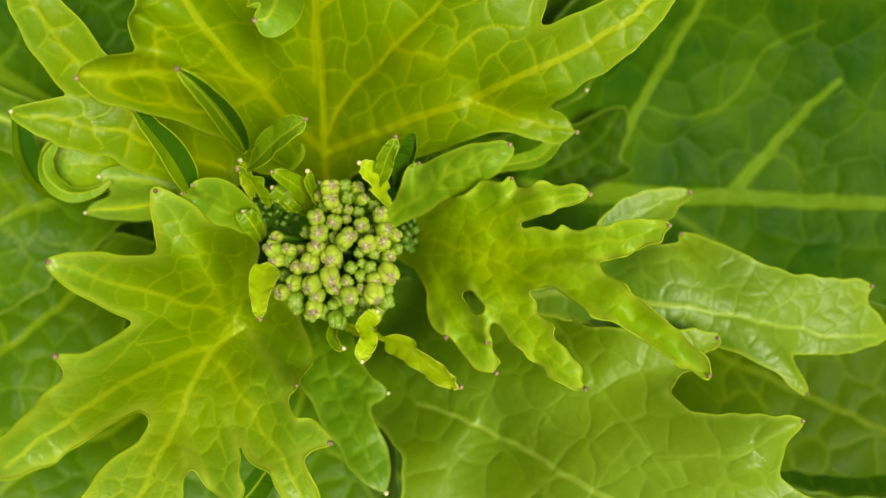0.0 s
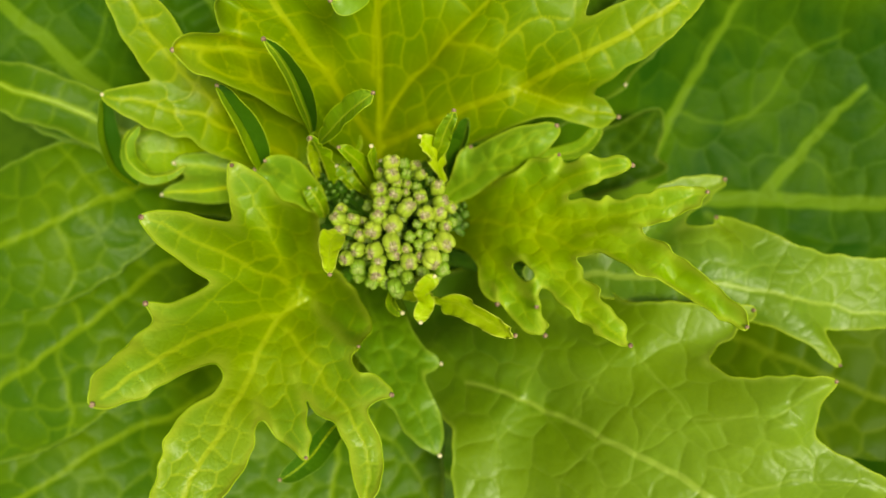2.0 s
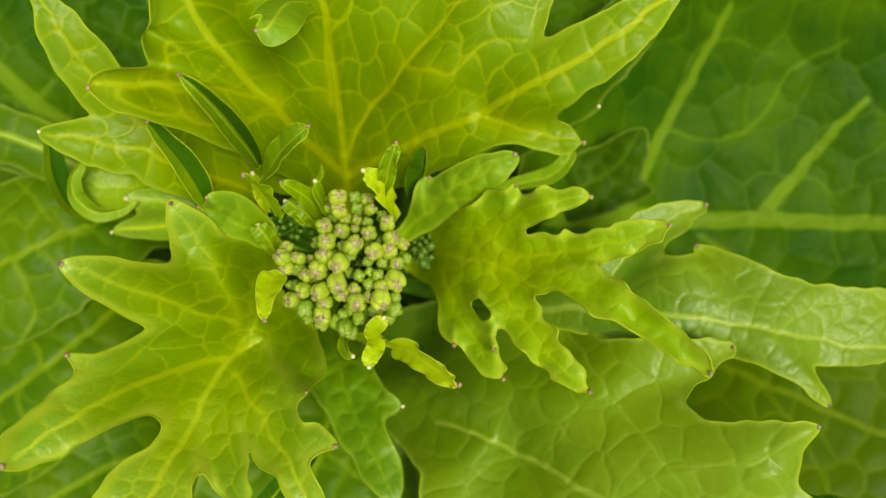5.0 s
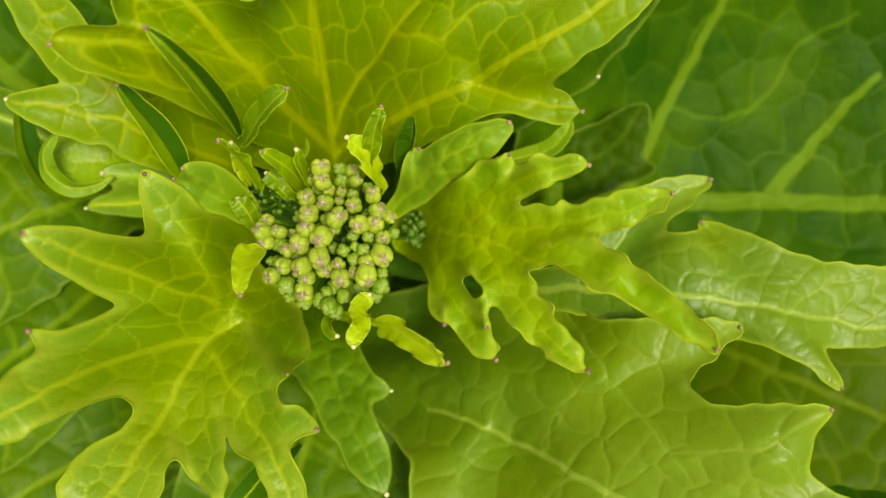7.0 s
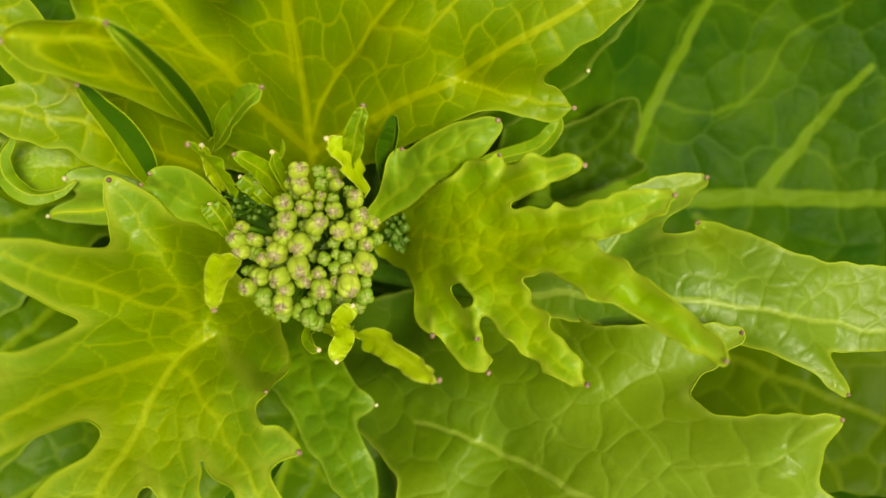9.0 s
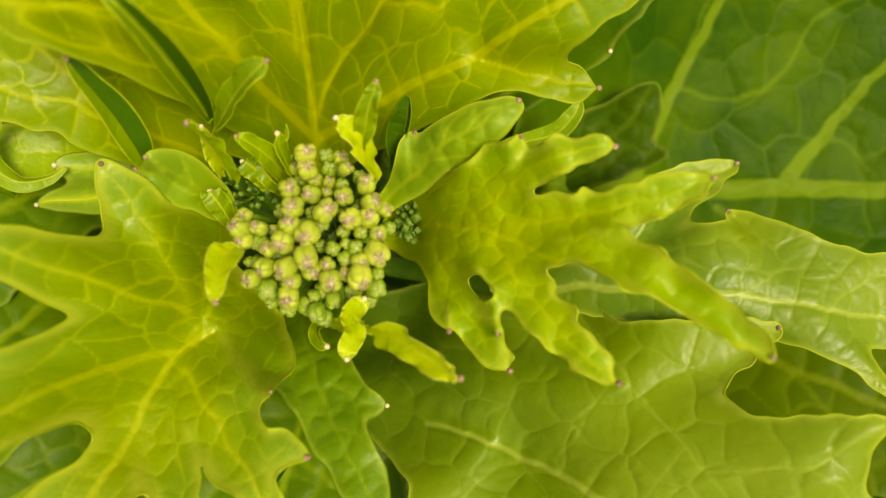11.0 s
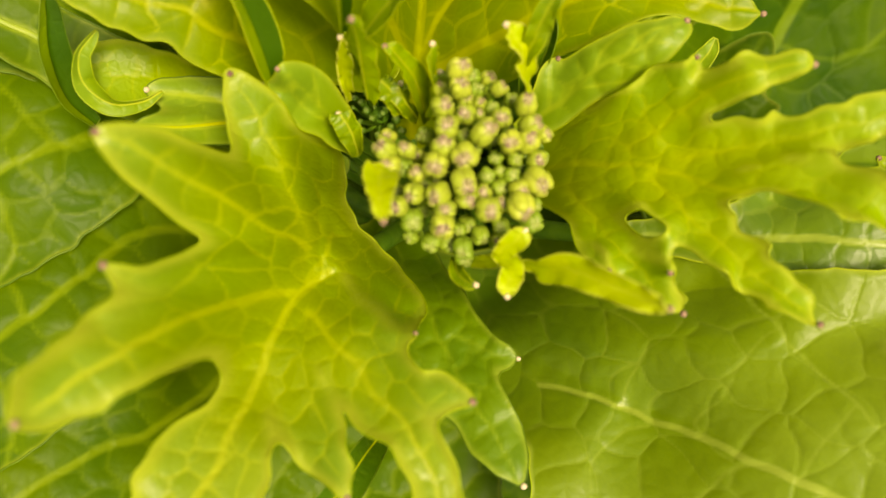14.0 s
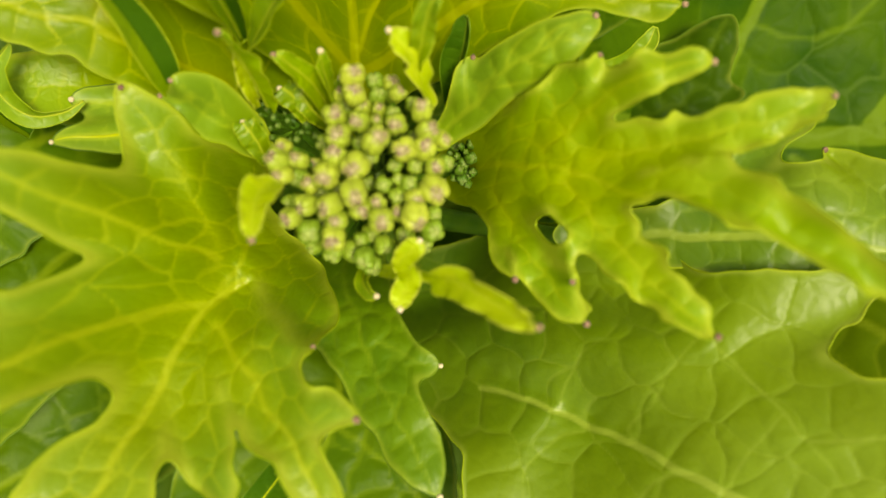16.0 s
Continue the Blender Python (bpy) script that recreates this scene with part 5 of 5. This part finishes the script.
for row in (((-25.1, 6.8, 296.0, 0.81), (-26.2, 8.9, 300.0, 1.48), (-27.8, 10.2, 303.0, 1.45), (-29.2, 10.8, 304.0, 0.38)), ((-21.0, 6.1, 296.0, 0.81), (-19.8, 8.4, 301.0, 1.37), (-20.0, 10.3, 305.0, 1.24), (-20.4, 11.9, 307.0, 0.38)),
            ((-30.8, 1.4, 294.0, 0.81), (-31.7, 3.9, 299.0, 1.58), (-33.1, 5.9, 302.0, 1.36), (-33.9, 6.8, 303.0, 0.39)), ((-22.7, 6.6, 294.0, 0.82), (-24.4, 7.9, 299.0, 1.29), (-25.4, 9.6, 302.0, 1.36), (-25.0, 11.0, 304.0, 0.39))):
    row = [(x, y, z - 1.5 * i, w * 1.1) for i, (x, y, z, w) in enumerate(row[:3])] + [(0.6 * row[2][0] + 0.4 * row[3][0], 0.6 * row[2][1] + 0.4 * row[3][1], row[3][2] - 5.0, 0.4)]
    strip(plant, row, (0.1, 0.2, 1), LIME, EDGE, RIB_SOFT, "tiny frilled yellow-green leaflet beside the buds", fold=-0.3, wavy=0.22, gland=GLAND_PALE, seed=round(-row[0][0]))

# ---- the flower buds ----
RIPE = [bud_mesh("flower_bud", 1.0, 2.3, BUD, s) for s in range(5)]
UNRIPE = [bud_mesh("flower_bud", 1.0, 2.2, BUD_GREEN, s) for s in range(5, 8)]
TINY = [bud_mesh("flower_bud", 1.0, 2.4, BUD_DARK, s) for s in range(8, 11)]
rng = np.random.default_rng(5)
HEART = np.array((-16.5, 0.5, 290.0))


def head(name, label, heart, thick):
    """The branching top of the stem that carries the buds."""
    v, f = tube(spline([(STEM_X, STEM_Y, heart[2] - 18, 1), (*(heart - [0, 0, 6]), 1), (*heart, 1)], 8)[:, :3], [thick] * 8, 10)
    return mesh_of(name, v, f, STALK, plant, label)


def place_bud(parent, heart, row, meshes, tilt=34, label="", tall=1.0):
    x, y, z, r = row[0], row[1], row[2], min(row[3] * 1.03, 1.7)
    out = np.array((x, y)) - heart[:2]
    lean = min(np.linalg.norm(out) / 12.0, 1.0) * radians(tilt) + rng.normal(0, 0.17)
    way = math.atan2(out[1], out[0]) + rng.normal(0, 0.5)
    axis = Vector((-math.sin(way), math.cos(way), 0))
    turn = Matrix.Rotation(lean, 4, axis) @ Matrix.Rotation(rng.uniform(0, 6.28), 4, "Z")
    up = turn.to_3x3() @ Vector((0, 0, 1))
    foot = Vector((x, y, z)) - up * (2.2 * r * tall)
    ob = new("flower_bud", meshes[rng.integers(len(meshes))])
    ob.parent = parent
    k = r * (1 + rng.normal(0, 0.05))
    ob.matrix_basis = Matrix.Translation(foot * 0.001) @ turn @ Matrix.Diagonal((k, k, k * tall * rng.uniform(0.94, 1.08), 1))
    if label:
        tagged(ob, label)
    f = np.array(foot + up * 0.25 * r)
    end = heart + np.array((out[0] * 0.25, out[1] * 0.25, -2.0))
    p = spline([(*end, 1), (*(0.5 * (f + end) - [0, 0, 1.2]), 1), (*f, 1)], 7)[:, :3]
    return tube(p, np.linspace(0.55, 0.42, 7) * min(1.0, r), 6)


def stalks(parent, made):
    v, f, n = [], [], 0
    for a, b in made:
        v.append(a)
        f += [tuple(i + n for i in q) for q in b]
        n += len(a)
    mesh_of("bud_stalk", np.vstack(v), f, STALK, parent, "branching thin green bud stalk")


flower_head = head("flower_head", "tight cluster of round green buds with purple-brown tips", HEART, 3.0)
made = []
BACK_ROW = [(-18.0, 10.3, 309.0, 1.44), (-17.9, 8.1, 308.0, 1.35), (-17.2, 6.8, 306.5, 1.22), (-20.5, 5.3, 310.0, 1.62), (-15.2, 6.7, 305.0, 1.03), (-17.4, 4.3, 309.0, 1.44), (-15.4, 5.1, 306.0, 0.93),
            (-12.9, 4.0, 309.5, 1.58), (-9.7, 5.6, 309.0, 1.44), (-12.3, 8.6, 306.0, 1.13), (-19.9, 2.6, 310.0, 1.52), (-15.1, 1.8, 311.0, 1.75), (-8.7, 3.2, 308.5, 1.54)]
MIDDLE_ROW = [(-28.1, 0.2, 308.5, 1.58), (-27.3, 1.7, 306.5, 1.16), (-25.0, 0.0, 309.0, 1.34), (-20.9, 0.2, 310.5, 1.71), (-12.1, 0.8, 310.0, 1.57), (-9.3, 0.7, 309.0, 1.54),
              (-18.1, -1.9, 311.0, 1.79), (-27.1, -2.2, 308.5, 1.34), (-21.5, -2.7, 310.5, 1.66), (-23.7, -3.3, 308.5, 1.34), (-7.8, -1.5, 307.5, 1.31), (-18.1, -4.9, 311.5, 1.93),
              (-8.3, -4.6, 309.0, 1.68), (-20.0, -0.2, 307.5, 1.16)]
FRONT_ROW = [(-24.7, -6.3, 309.0, 1.38), (-21.8, -6.1, 310.0, 1.56), (-17.5, -6.6, 309.5, 1.43), (-26.6, -7.2, 308.5, 1.29), (-20.1, -8.0, 310.5, 1.51), (-14.7, -8.2, 310.5, 1.70),
             (-10.6, -8.2, 310.0, 1.52), (-10.7, -5.4, 309.0, 1.34), (-20.9, -10.9, 310.6, 1.65), (-12.7, -6.9, 308.0, 1.15), (-7.1, 2.2, 306.5, 1.07), (-15.2, -5.6, 308.5, 1.25)]
GREEN_ROW = [(-17.6, 2.0, 307.0, 1.12), (-16.2, -0.1, 306.5, 1.26), (-13.7, -0.5, 306.0, 1.12), (-10.3, -1.0, 306.0, 1.07), (-14.7, -3.5, 307.5, 1.21), (-12.9, -2.4, 306.5, 0.97),
             (-11.4, -3.1, 307.5, 1.21), (-12.9, -4.9, 307.0, 1.16), (-25.5, -2.6, 306.5, 1.16), (-8.4, -9.2, 306.0, 1.46), (-24.0, -9.0, 306.5, 1.45), (-14.6, -11.1, 303.0, 1.29), (-17.7, -13.0, 304.0, 1.57),
             (-8.2, -7.0, 306.5, 0.97), (-18.0, -10.0, 303.5, 1.08), (-13.5, 8.6, 304.0, 0.99), (-11.0, 7.4, 304.0, 1.09)]
DEEP_ROW = [(-22.7, -4.1, 304.0, 1.18), (-22.7, -7.5, 303.0, 1.19), (-16.8, -2.5, 303.0, 1.19), (-16.3, -9.4, 302.0, 1.19), (-18.9, 1.0, 303.0, 1.19), (-10.9, 3.0, 303.0, 1.20), (-19.4, 7.5, 303.0, 1.20),
            (-22.8, 2.6, 303.0, 1.29), (-9.9, -3.4, 302.0, 1.20), (-12.3, -9.4, 302.0, 1.20), (-20.8, -3.5, 303.0, 1.19), (-13.4, 2.0, 303.0, 1.19), (-25.7, -4.6, 303.0, 1.19), (-26.3, -0.6, 303.0, 1.09), (-21.7, -11.9, 303.0, 1.28), (-18.8, -11.4, 301.0, 1.30), (-16.5, -13.4, 299.0, 1.21), (-24.5, -10.7, 302.0, 1.19), (-12.8, -11.4, 301.0, 1.30), (-9.8, -10.6, 302.0, 1.20)]
for rows in (BACK_ROW, MIDDLE_ROW, FRONT_ROW):
    made += [place_bud(flower_head, HEART, r, RIPE) for r in rows]
for rows in (GREEN_ROW, DEEP_ROW):
    made += [place_bud(flower_head, HEART, r, UNRIPE, label="unripe plain green bud") for r in rows]
taken = BACK_ROW + MIDDLE_ROW + FRONT_ROW + GREEN_ROW
middle = np.mean([r[:3] for r in BACK_ROW + MIDDLE_ROW + FRONT_ROW], axis=0)
for _ in range(900):  # smaller buds crowd in between
    a, d, r = rng.uniform(0, 6.283), math.sqrt(rng.uniform(0, 1)), rng.uniform(0.85, 1.3)
    x, y = middle[0] + 11.0 * d * math.cos(a), middle[1] + 12.0 * d * math.sin(a)
    if x < middle[0] - 3.5 and y > middle[1] + 1.5:  # here the side shoot has its place
        continue
    if min(math.hypot(x - q[0], y - q[1]) - 0.8 * (q[3] + r) for q in taken) > 0:
        taken.append((x, y, middle[2] - 3.6 - 3.0 * d * d, r))
        made.append(place_bud(flower_head, HEART, taken[-1], RIPE if rng.uniform() < 0.3 else UNRIPE))
stalks(flower_head, made)


def side_shoot(heart, spread, count, sizes, label):
    """A young side shoot with a handful of tiny green buds, deep in the leaf axils."""
    heart = np.array(heart[:3])
    ob = head("side_shoot", label, heart - [0, 0, 3], 1.2)
    tiny = []
    for i in range(count):
        a, d = i * 2.39996, math.sqrt((i + 0.5) / count)
        x, y = heart[0] + spread[0] * d * math.cos(a), heart[1] + spread[1] * d * math.sin(a)
        tiny.append(place_bud(ob, heart - [0, 0, 5], (x, y, heart[2] + 1.0 * (1 - d) + rng.normal(0, 1.4), rng.uniform(*sizes)), TINY, 45, tall=1.2))
    stalks(ob, tiny)


side_shoot((-27.7, 7.6, 295.0, 0.10), (5.0, 3.6), 26, (0.3, 0.8), "tiny dark green side shoot of unopened buds")
side_shoot((-4.2, 4.8, 278.0, 0.11), (2.4, 5.6), 26, (0.5, 1.1), "tiny dark green side shoot of unopened buds")
